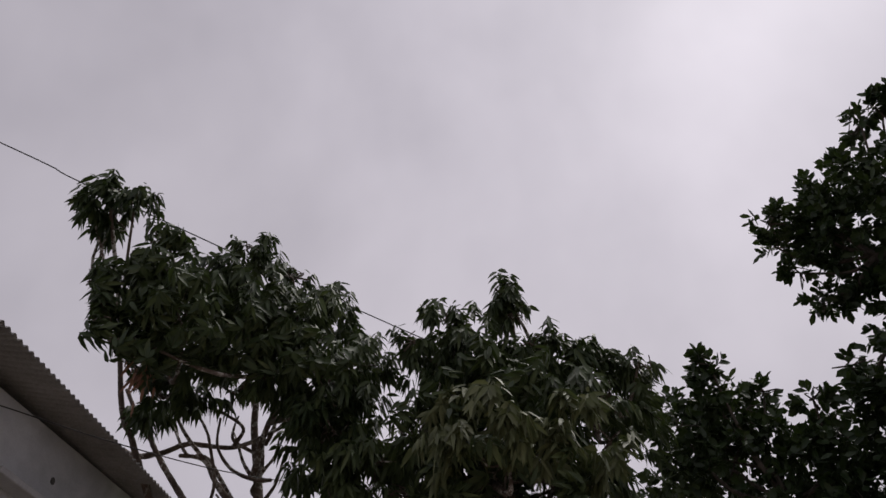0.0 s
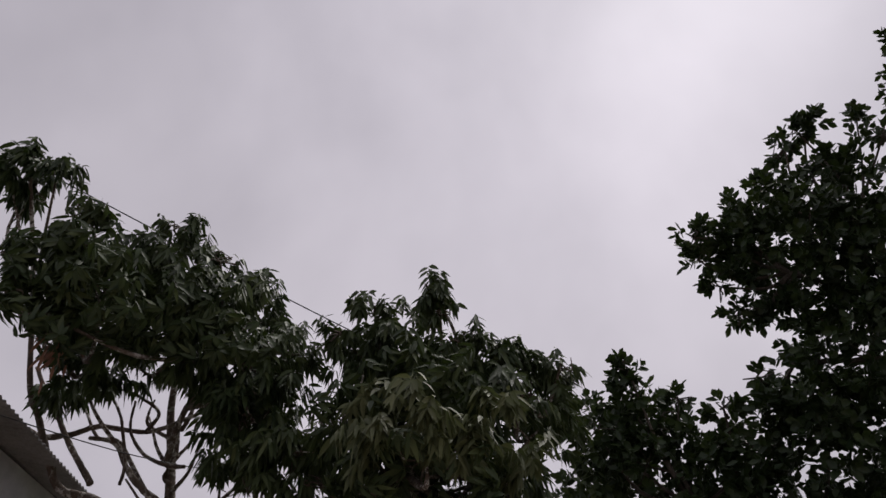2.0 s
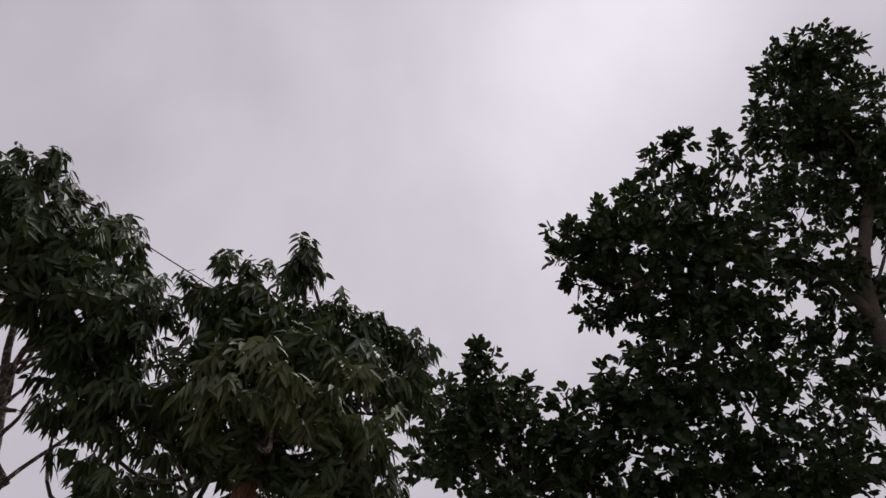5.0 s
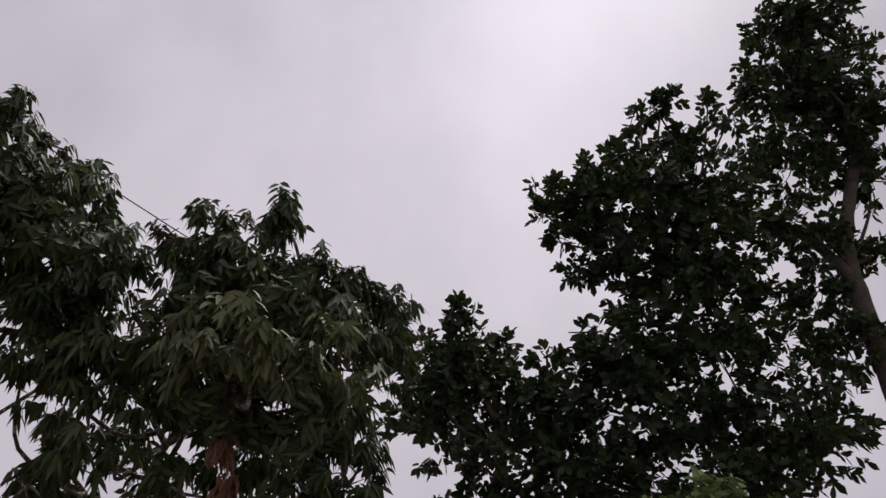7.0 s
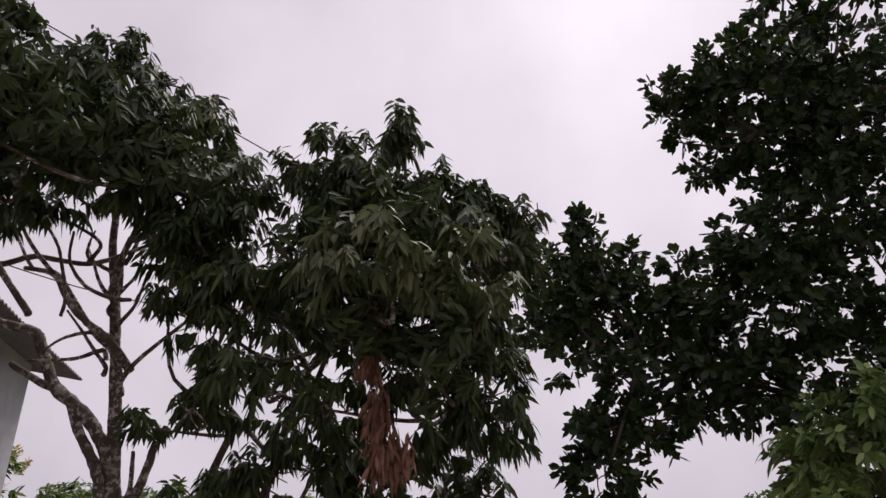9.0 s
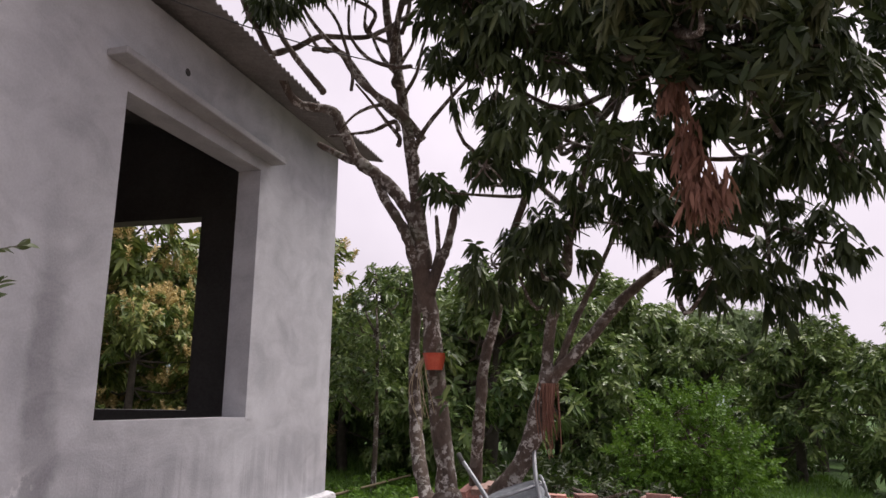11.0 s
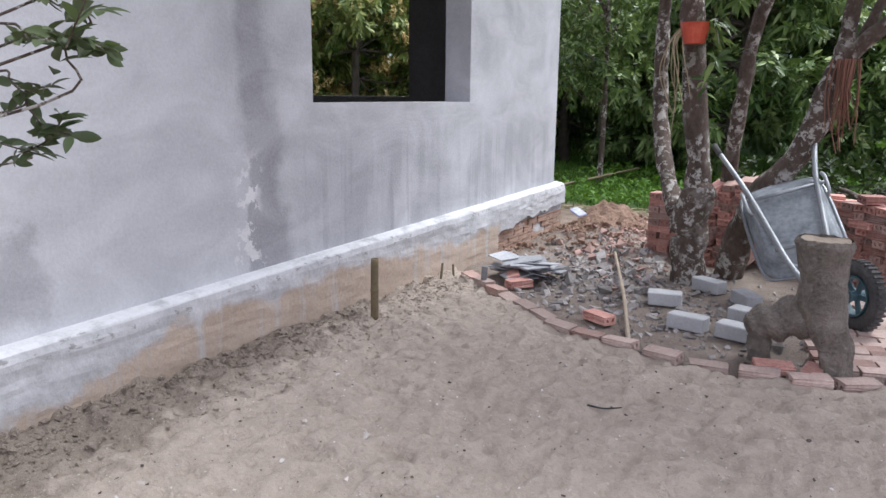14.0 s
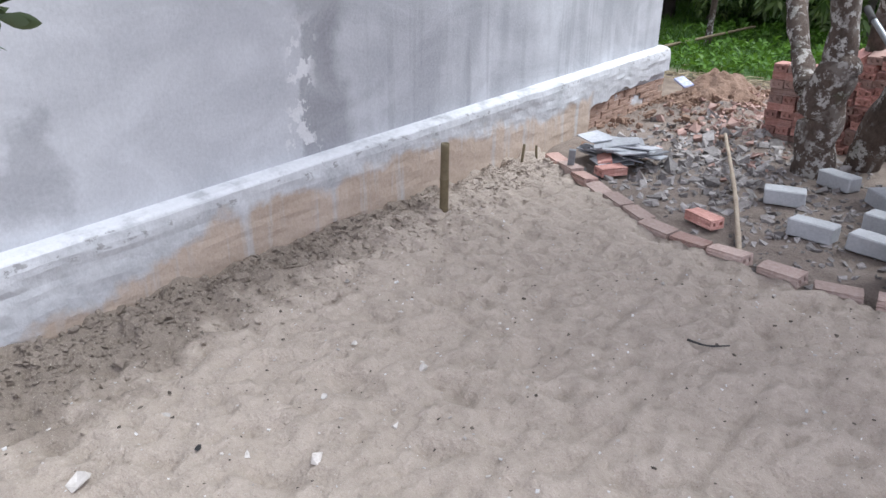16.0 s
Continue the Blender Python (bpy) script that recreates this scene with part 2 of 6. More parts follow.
def sand_mat():
    m, t, b = nodes_of("damp_sand")
    sep = t.nodes.new("ShaderNodeSeparateXYZ")
    t.links.new(coords(t), sep.inputs[0])
    big, mid, small, fine = fuzz(t, 0.9), fuzz(t, 7.0, 5.0), fuzz(t, 32.0, 6.0, 0.62), fuzz(t, 260.0, 3.0, 0.7)
    c = ramp(t, big, ((0.3, (0.442, 0.371, 0.306)), (0.7, (0.538, 0.455, 0.379))))
    c = mixc(t, 0.50, c, ramp(t, mid, ((0.38, (0.350, 0.292, 0.236)), (0.65, (0.559, 0.478, 0.400)))))
    c = mixc(t, 0.25, c, ramp(t, small, ((0.35, (0.295, 0.244, 0.195)), (0.6, (0.559, 0.478, 0.400)))))
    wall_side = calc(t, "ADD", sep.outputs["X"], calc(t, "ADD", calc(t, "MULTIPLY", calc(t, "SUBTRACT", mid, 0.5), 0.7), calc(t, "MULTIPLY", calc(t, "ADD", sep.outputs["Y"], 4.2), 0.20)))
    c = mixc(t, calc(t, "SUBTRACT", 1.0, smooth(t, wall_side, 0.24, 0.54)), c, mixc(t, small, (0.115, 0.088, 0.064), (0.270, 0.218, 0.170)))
    c = mixc(t, 0.3, c, ramp(t, fine, ((0.3, (0.190, 0.160, 0.133)), (0.7, (0.548, 0.490, 0.423)))))
    grit = fuzz(t, 120.0, 2.0, 0.5)
    c = mixc(t, calc(t, "MULTIPLY", smooth(t, grit, 0.66, 0.72), 0.45), c, (0.60, 0.56, 0.50))
    c = mixc(t, calc(t, "MULTIPLY", calc(t, "SUBTRACT", 1.0, smooth(t, grit, 0.27, 0.33)), 0.4), c, (0.14, 0.115, 0.09))
    t.links.new(c, b.inputs["Base Color"])
    b.inputs["Roughness"].default_value = 0.95
    h = calc(t, "ADD", calc(t, "MULTIPLY", fine, 0.12), calc(t, "ADD", small, calc(t, "MULTIPLY", mid, 0.9)))
    bump(t, b, h, 0.9, 0.03)
    return m


def bark_mat():
    m, t, b = nodes_of("lichened_bark")
    big, fine = fuzz(t, 7.0, 6.0, 0.65, (1, 1, 0.5)), fuzz(t, 55.0, 6.0, 0.75, (1, 1, 0.6))
    c = ramp(t, big, ((0.36, (0.042, 0.029, 0.021)), (0.5, (0.092, 0.064, 0.048)), (0.66, (0.151, 0.111, 0.086))))
    c = mixc(t, 0.4, c, ramp(t, fine, ((0.3, (0.027, 0.021, 0.016)), (0.7, (0.192, 0.154, 0.128)))))
    c = mixc(t, calc(t, "MULTIPLY", calc(t, "MULTIPLY", smooth(t, fuzz(t, 18.0, 7.0, 0.72), 0.51, 0.56), smooth(t, fuzz(t, 3.2, 3.0, 0.6), 0.44, 0.56)), 0.85), c, (0.56, 0.54, 0.50))
    c = mixc(t, calc(t, "MULTIPLY", smooth(t, fuzz(t, 4.0, 6.0, 0.65), 0.56, 0.62), 0.35), c, (0.30, 0.275, 0.245))
    c = mixc(t, calc(t, "MULTIPLY", smooth(t, fuzz(t, 4.5, 4.0, 0.6), 0.58, 0.66), 0.4), c, (0.07, 0.085, 0.04))
    t.links.new(c, b.inputs["Base Color"])
    b.inputs["Roughness"].default_value = 0.95
    bump(t, b, calc(t, "ADD", big, fine), 0.8, 0.02)
    return m


def ground_mat():
    m, t, b = nodes_of("soil_and_turf")
    sep = t.nodes.new("ShaderNodeSeparateXYZ")
    t.links.new(coords(t), sep.inputs[0])
    big, mid, fine = fuzz(t, 0.8), fuzz(t, 5.0, 6.0, 0.65), fuzz(t, 40.0, 5.0, 0.7)
    soil = ramp(t, mid, ((0.3, (0.15, 0.115, 0.085)), (0.7, (0.30, 0.24, 0.19))))
    turf = ramp(t, fine, ((0.3, (0.025, 0.06, 0.012)), (0.7, (0.08, 0.17, 0.03))))
    line = calc(t, "ADD", sep.outputs["Y"], calc(t, "MULTIPLY", calc(t, "SUBTRACT", mid, 0.5), 1.6))
    c = mixc(t, smooth(t, line, 1.6, 2.3), soil, turf)
    c = mixc(t, calc(t, "MULTIPLY", smooth(t, big, 0.58, 0.7), 0.5), c, (0.13, 0.10, 0.07))
    t.links.new(c, b.inputs["Base Color"])
    b.inputs["Roughness"].default_value = 1.0
    bump(t, b, calc(t, "ADD", mid, fine), 0.8, 0.03)
    return m


PLASTER, PLINTH, SAND, BARK, GROUND = plaster_mat(), plinth_mat(), sand_mat(), bark_mat(), ground_mat()
DARKBARK = rough_mat("dark_orchard_bark", (0.035, 0.03, 0.024), (0.07, 0.058, 0.046), (0.12, 0.10, 0.08), 9, 50, 0.95, 1.0, 0.02)
# inner render coloured dark: the closed room's shade is put into it
INNER = rough_mat("dark_inner_render", (0.10, 0.095, 0.09), (0.15, 0.145, 0.14), (0.2, 0.195, 0.19), 1.5, 30, 0.95)
CONCRETE = rough_mat("cast_concrete", (0.30, 0.30, 0.30), (0.38, 0.38, 0.385), (0.47, 0.47, 0.475), 4, 50, 0.9, 0.5, 0.006, 0.12)
BLOCK = rough_mat("grey_block", (0.33, 0.34, 0.35), (0.43, 0.44, 0.45), (0.55, 0.56, 0.57), 6, 70, 0.95, 0.6, 0.006, 0.1)
SHEET = rough_mat("fibre_cement_sheet", (0.13, 0.125, 0.12), (0.2, 0.195, 0.19), (0.28, 0.275, 0.27), 3, 40, 0.9)
TILE = rough_mat("grey_tile", (0.21, 0.22, 0.235), (0.32, 0.33, 0.35), (0.48, 0.49, 0.51), 5, 50, 0.7, 0.3, 0.004, 0.45)
BRICK = rough_mat("fired_clay_brick", (0.294, 0.130, 0.104), (0.475, 0.243, 0.201), (0.633, 0.407, 0.350), 12, 70, 0.9, 0.5, 0.005, 0.36)
PAVER = rough_mat("earthy_paving_brick", (0.33, 0.235, 0.20), (0.47, 0.36, 0.315), (0.58, 0.48, 0.43), 7, 60, 0.94, 0.6, 0.006, 0.28)
BRICKDUST = rough_mat("dusty_brick", (0.289, 0.169, 0.135), (0.385, 0.255, 0.217), (0.482, 0.371, 0.328), 9, 70, 0.92, 0.5, 0.005, 0.25)
MORTAR = rough_mat("crumbling_mortar", (0.28, 0.175, 0.125), (0.39, 0.265, 0.20), (0.48, 0.35, 0.28), 8, 60, 0.95, 0.8, 0.01)
CLAY = rough_mat("red_clay_soil", (0.163, 0.099, 0.067), (0.275, 0.176, 0.122), (0.387, 0.271, 0.200), 9, 45, 0.97, 1.0, 0.03, 0.2)
RUBBLE = rough_mat("grey_rubble", (0.161, 0.142, 0.132), (0.274, 0.255, 0.242), (0.416, 0.397, 0.384), 10, 70, 0.93, 0.6, 0.008, 0.4)
DIRT = rough_mat("trodden_dirt", (0.175, 0.139, 0.114), (0.268, 0.217, 0.181), (0.361, 0.304, 0.258), 5, 60, 0.97, 1.0, 0.03)
STUMPWOOD = rough_mat("weathered_stump", (0.10, 0.085, 0.07), (0.215, 0.185, 0.158), (0.36, 0.32, 0.28), 9, 50, 0.92, 1.0, 0.03)
BAMBOO = rough_mat("dry_bamboo", (0.088, 0.066, 0.033), (0.149, 0.116, 0.061), (0.198, 0.165, 0.099), 12, 60, 0.7, 0.3, 0.003)
STICK = rough_mat("peeled_stick", (0.28, 0.22, 0.16), (0.40, 0.33, 0.25), (0.50, 0.43, 0.34), 9, 60, 0.85)
GALV = rough_mat("worn_galvanised_steel", (0.20, 0.24, 0.27), (0.52, 0.57, 0.61), (0.74, 0.78, 0.80), 8, 40, 0.55, 0.25, 0.003, 0.0, 0.15)
TUBE = rough_mat("dull_steel_tube", (0.22, 0.235, 0.25), (0.32, 0.34, 0.36), (0.43, 0.45, 0.47), 8, 60, 0.5, 0.2, 0.002, 0.0, 0.5)
RUBBER = rough_mat("dusty_rubber", (0.03, 0.03, 0.03), (0.06, 0.06, 0.06), (0.13, 0.125, 0.12), 8, 60, 0.9)
HUB = rough_mat("blue_painted_rim", (0.03, 0.08, 0.10), (0.06, 0.13, 0.16), (0.12, 0.2, 0.22), 12, 60, 0.6)
REDPLASTIC = rough_mat("red_plastic", (0.42, 0.05, 0.025), (0.52, 0.075, 0.035), (0.58, 0.12, 0.06), 12, 60, 0.5, 0.1, 0.002)
BLUEPACK = rough_mat("blue_white_wrapper", (0.10, 0.13, 0.35), (0.35, 0.38, 0.55), (0.7, 0.7, 0.75), 14, 50, 0.45, 0.3, 0.004)
WHITESHEET = rough_mat("dirty_white_plastic", (0.369, 0.361, 0.353), (0.541, 0.541, 0.549), (0.656, 0.656, 0.672), 6, 40, 0.6, 0.4, 0.008)
SHELL = rough_mat("bleached_chip", (0.50, 0.49, 0.47), (0.62, 0.61, 0.59), (0.74, 0.73, 0.71), 30, 90, 0.8, 0.3, 0.002, 0.25)
CRUMB = rough_mat("dark_soil_crumb", (0.06, 0.05, 0.04), (0.10, 0.083, 0.068), (0.16, 0.135, 0.11), 30, 90, 0.95, 0.3, 0.002, 0.3)
PEBBLE = rough_mat("pale_pebble", (0.390, 0.360, 0.321), (0.507, 0.468, 0.429), (0.643, 0.615, 0.576), 20, 90, 0.85, 0.3, 0.003, 0.25)
CABLE = rough_mat("black_cable", (0.015, 0.015, 0.016), (0.025, 0.025, 0.026), (0.04, 0.04, 0.04), 20, 80, 0.6)
STRAW = rough_mat("dry_straw", (0.25, 0.20, 0.12), (0.36, 0.30, 0.19), (0.48, 0.42, 0.29), 14, 60, 0.9, 0.3, 0.003, 0.3)
HILLSIDE = rough_mat("wooded_hill_haze_tint", (0.16, 0.21, 0.19), (0.20, 0.25, 0.23), (0.25, 0.30, 0.28), 0.02, 0.2, 1.0)
LEAF_LONGAN = leaf_mat("longan_leaf", ((0.0, (0.019, 0.032, 0.014)), (0.5, (0.034, 0.054, 0.022)), (0.85, (0.058, 0.083, 0.032)), (1.0, (0.091, 0.114, 0.044))), 0.5, 0.12)
LEAF_JACK = leaf_mat("jackfruit_leaf", ((0.0, (0.011, 0.022, 0.009)), (0.6, (0.020, 0.036, 0.012)), (1.0, (0.035, 0.056, 0.017))), 0.42, 0.10)
LEAF_ORCHARD = leaf_mat("orchard_leaf", ((0.0, (0.026, 0.056, 0.018)), (0.4, (0.066, 0.130, 0.038)), (0.72, (0.160, 0.262, 0.076)), (1.0, (0.340, 0.420, 0.150))), 0.30, 0.2)
# paler copy of the longan leaf: light through the crown painted in
LEAF_LIT = leaf_mat("lit_longan_leaf", ((0.0, (0.054, 0.067, 0.030)), (0.5, (0.092, 0.110, 0.049)), (1.0, (0.146, 0.157, 0.075))), 0.5, 0.15)
LEAF_BLOSSOM = leaf_mat("blossoming_leaf", ((0.0, (0.037, 0.080, 0.020)), (0.5, (0.093, 0.167, 0.041)), (0.85, (0.218, 0.289, 0.075)), (1.0, (0.433, 0.462, 0.145))), 0.4, 0.2)
PANICLE = leaf_mat("cream_panicle", ((0.0, (0.396, 0.288, 0.108)), (0.5, (0.648, 0.504, 0.228)), (1.0, (0.840, 0.696, 0.372))), 0.8, 0.2)
# far trees: distance haze is painted in as paler leaf tones
LEAF_HAZE = leaf_mat("haze_tint_leaf", ((0.0, (0.150, 0.215, 0.116)), (0.5, (0.231, 0.313, 0.150)), (1.0, (0.347, 0.430, 0.231))), 0.6, 0.3)
LEAF_BUSH = leaf_mat("bright_bush_leaf", ((0.0, (0.049, 0.125, 0.016)), (0.5, (0.092, 0.205, 0.020)), (1.0, (0.161, 0.302, 0.038))), 0.5, 0.35)
LEAF_SHRUB = leaf_mat("shrub_leaf", ((0.0, (0.045, 0.068, 0.042)), (0.6, (0.085, 0.12, 0.06)), (1.0, (0.17, 0.18, 0.07))), 0.4, 0.2)
LEAF_DEAD = leaf_mat("dead_leaf", ((0.0, (0.14, 0.065, 0.045)), (0.5, (0.25, 0.12, 0.085)), (1.0, (0.38, 0.21, 0.16))), 0.8, 0.2)
GRASS = leaf_mat("grass_blade", ((0.0, (0.037, 0.095, 0.011)), (0.6, (0.076, 0.181, 0.023)), (1.0, (0.153, 0.248, 0.048))), 0.6, 0.3)

# ---- mesh helpers ----
rng = np.random.default_rng(7)


def thing(name, at=(0, 0, 0), label="", category="", group="", kind=""):
    ob = new(name)
    ob.location = at
    ob.empty_display_size = 0.1
    return tagged(ob, label, category, group, kind)


def link(name, me, material, parent=None, label=""):
    """A mesh given in world coordinates, as a thing or under one."""
    if material and not me.materials:
        me.materials.append(material)
    ob = new(name, me)
    if parent:
        ob.parent = parent
        if not parent.parent:
            ob.matrix_parent_inverse = Matrix.Translation(-parent.location)
    if label:
        ob["label"] = label
    return ob


def part(name, bm, material, parent=None, label="", soft=False):
    me = bpy.data.meshes.new(name)
    bmesh.ops.recalc_face_normals(bm, faces=bm.faces)
    bm.to_mesh(me)
    bm.free()
    if soft:
        me.shade_smooth()
    return link(name, me, material, parent, label)


def box(bm, lo, hi, m=None, bev=0.0):
    """A box from corner to corner, turned by m, its edges rounded by bev."""
    lo, hi = Vector(lo), Vector(hi)
    mid = (lo + hi) / 2
    made = bmesh.ops.create_cube(bm, size=1, matrix=(m or Matrix()) @ Matrix.Translation(mid) @ Matrix.Diagonal((*(hi - lo), 1)))["verts"]
    if bev:
        edges = list({e for v in made for e in v.link_edges})
        made = bmesh.ops.bevel(bm, geom=edges, offset=bev, segments=1, affect="EDGES", profile=0.5)["verts"]
    return made


def spline(points, step=4):
    """Points on a smooth line through the given ones."""
    p = [Vector(q) for q in points]
    out = []
    for i in range(len(p) - 1):
        a, b, c, d = p[max(i - 1, 0)], p[i], p[i + 1], p[min(i + 2, len(p) - 1)]
        for k in range(step):
            s = k / step
            out.append(0.5 * ((2 * b) + (c - a) * s + (2 * a - 5 * b + 4 * c - d) * s * s + (3 * b - a - 3 * c + d) * s ** 3))
    return out + [p[-1]]


def limb(bm, points, r0, r1, seg=8, wob=0.12, step=4):
    """A tapered, knotty tube along a smooth line."""
    line = spline(points, step)
    n, rings = len(line), []
    side = Vector((1, 0, 0))
    for i, q in enumerate(line):
        way = (line[min(i + 1, n - 1)] - line[max(i - 1, 0)]).normalized()
        side = (side - way * side.dot(way))
        side = side.normalized() if side.length > 1e-4 else way.orthogonal().normalized()
        other = way.cross(side)
        s = i / (n - 1)
        r = r0 + (r1 - r0) * s
        ring = []
        for k in range(seg):
            a = 2 * math.pi * k / seg
            off = side * math.cos(a) + other * math.sin(a)
            w = 1 + wob * 2 * (noise.noise((q + off * r) * (0.55 / max(r, 0.02))))
            ring.append(bm.verts.new(q + off * r * w))
        rings.append(ring)
    if wob:
        tip = sum((q.co for q in rings[-1]), Vector()) / seg
        for k, o in ((0.75, 0.35), (0.35, 0.55)):
            rings.append([bm.verts.new(tip + (q.co - tip) * k + way * r1 * o) for q in rings[n - 1]])
    for a, b in zip(rings, rings[1:]):
        for k in range(seg):
            bm.faces.new((a[k], a[(k + 1) % seg], b[(k + 1) % seg], b[k]))
    bm.faces.new(rings[0][::-1])
    bm.faces.new(rings[-1])


LEAF_FACES = np.array([(0, 1, 2), (0, 2, 3), (1, 4, 5), (1, 5, 2), (2, 5, 6), (2, 6, 3), (4, 7, 5), (5, 7, 6)])


def unit(v):
    return v / np.maximum(np.linalg.norm(v, axis=-1, keepdims=True), 1e-9)


def leaf_mesh(name, base, way, face, length, width, droop, blunt=0.0):
    """Leaves with a folded midrib: arrays of base, direction, facing, length, width and droop. blunt widens the far half."""
    n = len(base)
    way = unit(way)
    side = unit(np.cross(way, face))
    up = np.cross(side, way)
    length, width, droop = (np.broadcast_to(v, (n,))[:, None] for v in (length, width, droop))
    def at(s):
        return base + way * length * s + np.array([0, 0, -1.0]) * droop * length * s * s
    v = np.empty((n, 8, 3))
    v[:, 0] = at(0.0)
    a, b = 0.5 - 0.12 * blunt, 0.42 + 0.08 * blunt
    for k, s, h in ((1, 0.30, a), (4, 0.66, b)):
        c = at(s)
        v[:, k] = c - side * width * h
        v[:, k + 1] = c - up * width * 0.16
        v[:, k + 2] = c + side * width * h
    v[:, 7] = at(1.0)
    f = (LEAF_FACES[None] + 8 * np.arange(n)[:, None, None]).reshape(-1, 3)
    me = bpy.data.meshes.new(name)
    me.vertices.add(8 * n)
    me.vertices.foreach_set("co", v.reshape(-1))
    me.loops.add(f.size)
    me.loops.foreach_set("vertex_index", f.reshape(-1).astype(np.int32))
    me.polygons.add(len(f))
    me.polygons.foreach_set("loop_start", np.arange(0, f.size, 3, dtype=np.int32))
    me.update(calc_edges=True)
    return me


def ball(n, shell=0.45):
    """Random points in the unit ball, more of them towards its skin."""
    d = unit(rng.normal(size=(n, 3)))
    return d * rng.random((n, 1)) ** shell


def sprays(centres, axes, count, length, width, spread, droop, stem, hang=0.0):
    """Leaves set round short shoots: flat arrays for leaf_mesh."""
    n = len(centres)
    axes = unit(axes)
    ref = unit(np.cross(axes, rng.normal(size=(n, 3))))
    oth = np.cross(axes, ref)
    k = np.arange(count)
    ang = k * 2.4 + rng.random((n, 1)) * 6.3 + rng.normal(0, 0.25, (n, count))
    lift = spread + rng.normal(0, 0.18, (n, count))
    out = ref[:, None] * np.cos(ang)[..., None] + oth[:, None] * np.sin(ang)[..., None]
    way = axes[:, None] * np.cos(lift)[..., None] + out * np.sin(lift)[..., None]
    way = way + np.array([0, 0, -hang])
    base = centres[:, None] + axes[:, None] * (stem * (k / count))[None, :, None]
    face = axes[:, None] * np.sin(lift)[..., None] - out * np.cos(lift)[..., None] + rng.normal(0, 0.35, (n, count, 3))
    ln = length * rng.uniform(0.65, 1.2, (n, count))
    wd = width * rng.uniform(0.75, 1.2, (n, count))
    dr = droop * rng.uniform(0.4, 1.5, (n, count))
    return base.reshape(-1, 3), way.reshape(-1, 3), face.reshape(-1, 3), ln.reshape(-1), wd.reshape(-1), dr.reshape(-1)


def lobe_points(lobes, density, flat=0.8):
    """Shoot places and directions over a crown's rounded masses."""
    cs, ax = [], []
    for x, y, z, r in lobes:
        n = int((density(z) if callable(density) else density) * r * r + 6)
        knots = ball(max(6, n // 3), 0.36)
        p = knots[rng.integers(0, len(knots), n)] + rng.normal(0, 0.18, (n, 3))
        p /= np.maximum(np.linalg.norm(p, axis=1, keepdims=True), 1.0)
        keep = p * np.array([1, 1, flat])
        q = keep * r * (0.97 + 0.10 * rng.normal(size=(n, 1)))
        cs.append(np.array([x, y, z]) + q)
        ax.append(unit(p) + np.array([0, 0, 0.35]) + rng.normal(0, 0.3, (n, 3)))
    return np.concatenate(cs), np.concatenate(ax)


def twigs(bm, lobes, joints, per=5, r0=0.022):
    """Boughs from the nearest joint of the frame to each mass, and twigs within it."""
    js = [Vector(j) for j in joints]
    for x, y, z, r in lobes:
        c = Vector((x, y, z))
        below = [j for j in js if j.z < z + 0.4] or js
        j = min(below, key=lambda q: (q - c).length)
        mid = (j + c) / 2 + Vector(rng.normal(0, 0.12, 3)) + Vector((0, 0, -0.1))
        limb(bm, (j, mid, c), r0 + 0.02 * r, 0.010, 6, 0.1, 5)
        for p in ball(per, 0.3):
            e = c + Vector(p) * r * 0.85
            m = (c + e) / 2 + Vector(rng.normal(0, 0.06, 3))
            limb(bm, (c, m, e), 0.010, 0.004, 4, 0.05, 3)

# ---- the large structure ----


def sheet_mesh(name, xs, ys, height):
    """A grid over xs and ys whose heights come from a function."""
    gx, gy = np.meshgrid(xs, ys, indexing="ij")
    co = np.stack([gx, gy, height(gx, gy)], -1).reshape(-1, 3)
    a = (np.arange(len(xs) - 1)[:, None] * len(ys) + np.arange(len(ys) - 1)).reshape(-1)
    f = np.stack([a, a + len(ys), a + len(ys) + 1, a + 1], -1)
    me = bpy.data.meshes.new(name)
    me.from_pydata(co.tolist(), [], f.tolist())
    me.shade_smooth()
    return me


def wave_field(count, low, high, seed):
    """A smooth random height function made of many waves."""
    r = np.random.default_rng(seed)
    k = np.exp(r.uniform(math.log(low), math.log(high), count))
    a, p = r.uniform(0, 6.3, count), r.uniform(0, 6.3, count)
    def f(x, y):
        x, y = np.asarray(x, float), np.asarray(y, float)
        return sum(np.sin(kk * (x * math.cos(aa) + y * math.sin(aa)) + pp) / kk ** 0.5 for kk, aa, pp in zip(k, a, p)) / count ** 0.5
    return f


far = np.concatenate([-np.geomspace(3000, 9, 14), np.linspace(-8, 12, 41), np.geomspace(13, 3000, 14)])
roll_of_land = wave_field(12, 0.6, 2.5, 3)
ground = link("ground", sheet_mesh("ground", far, far + 2, lambda x, y: -0.06 + 0.02 * roll_of_land(x, y) * (np.hypot(x, y) < 14) - 0.12 * ((x > 0.3) & (x < 4.9) & (y > -8.4) & (y < -2.4))), GROUND)
tagged(ground, "bare soil turning to green turf under the orchard", "ground", kind="structure")

EDGE_X = (0.0, 0.36, 1.34, 2.03, 2.66, 2.95, 4.0, 7.0)
EDGE_Y = (-1.95, -2.24, -2.95, -3.14, -3.07, -2.9, -2.5, -2.1)
dimple, footing, tread = wave_field(90, 40, 130, 5), wave_field(70, 12, 70, 6), wave_field(60, 14, 38, 8)


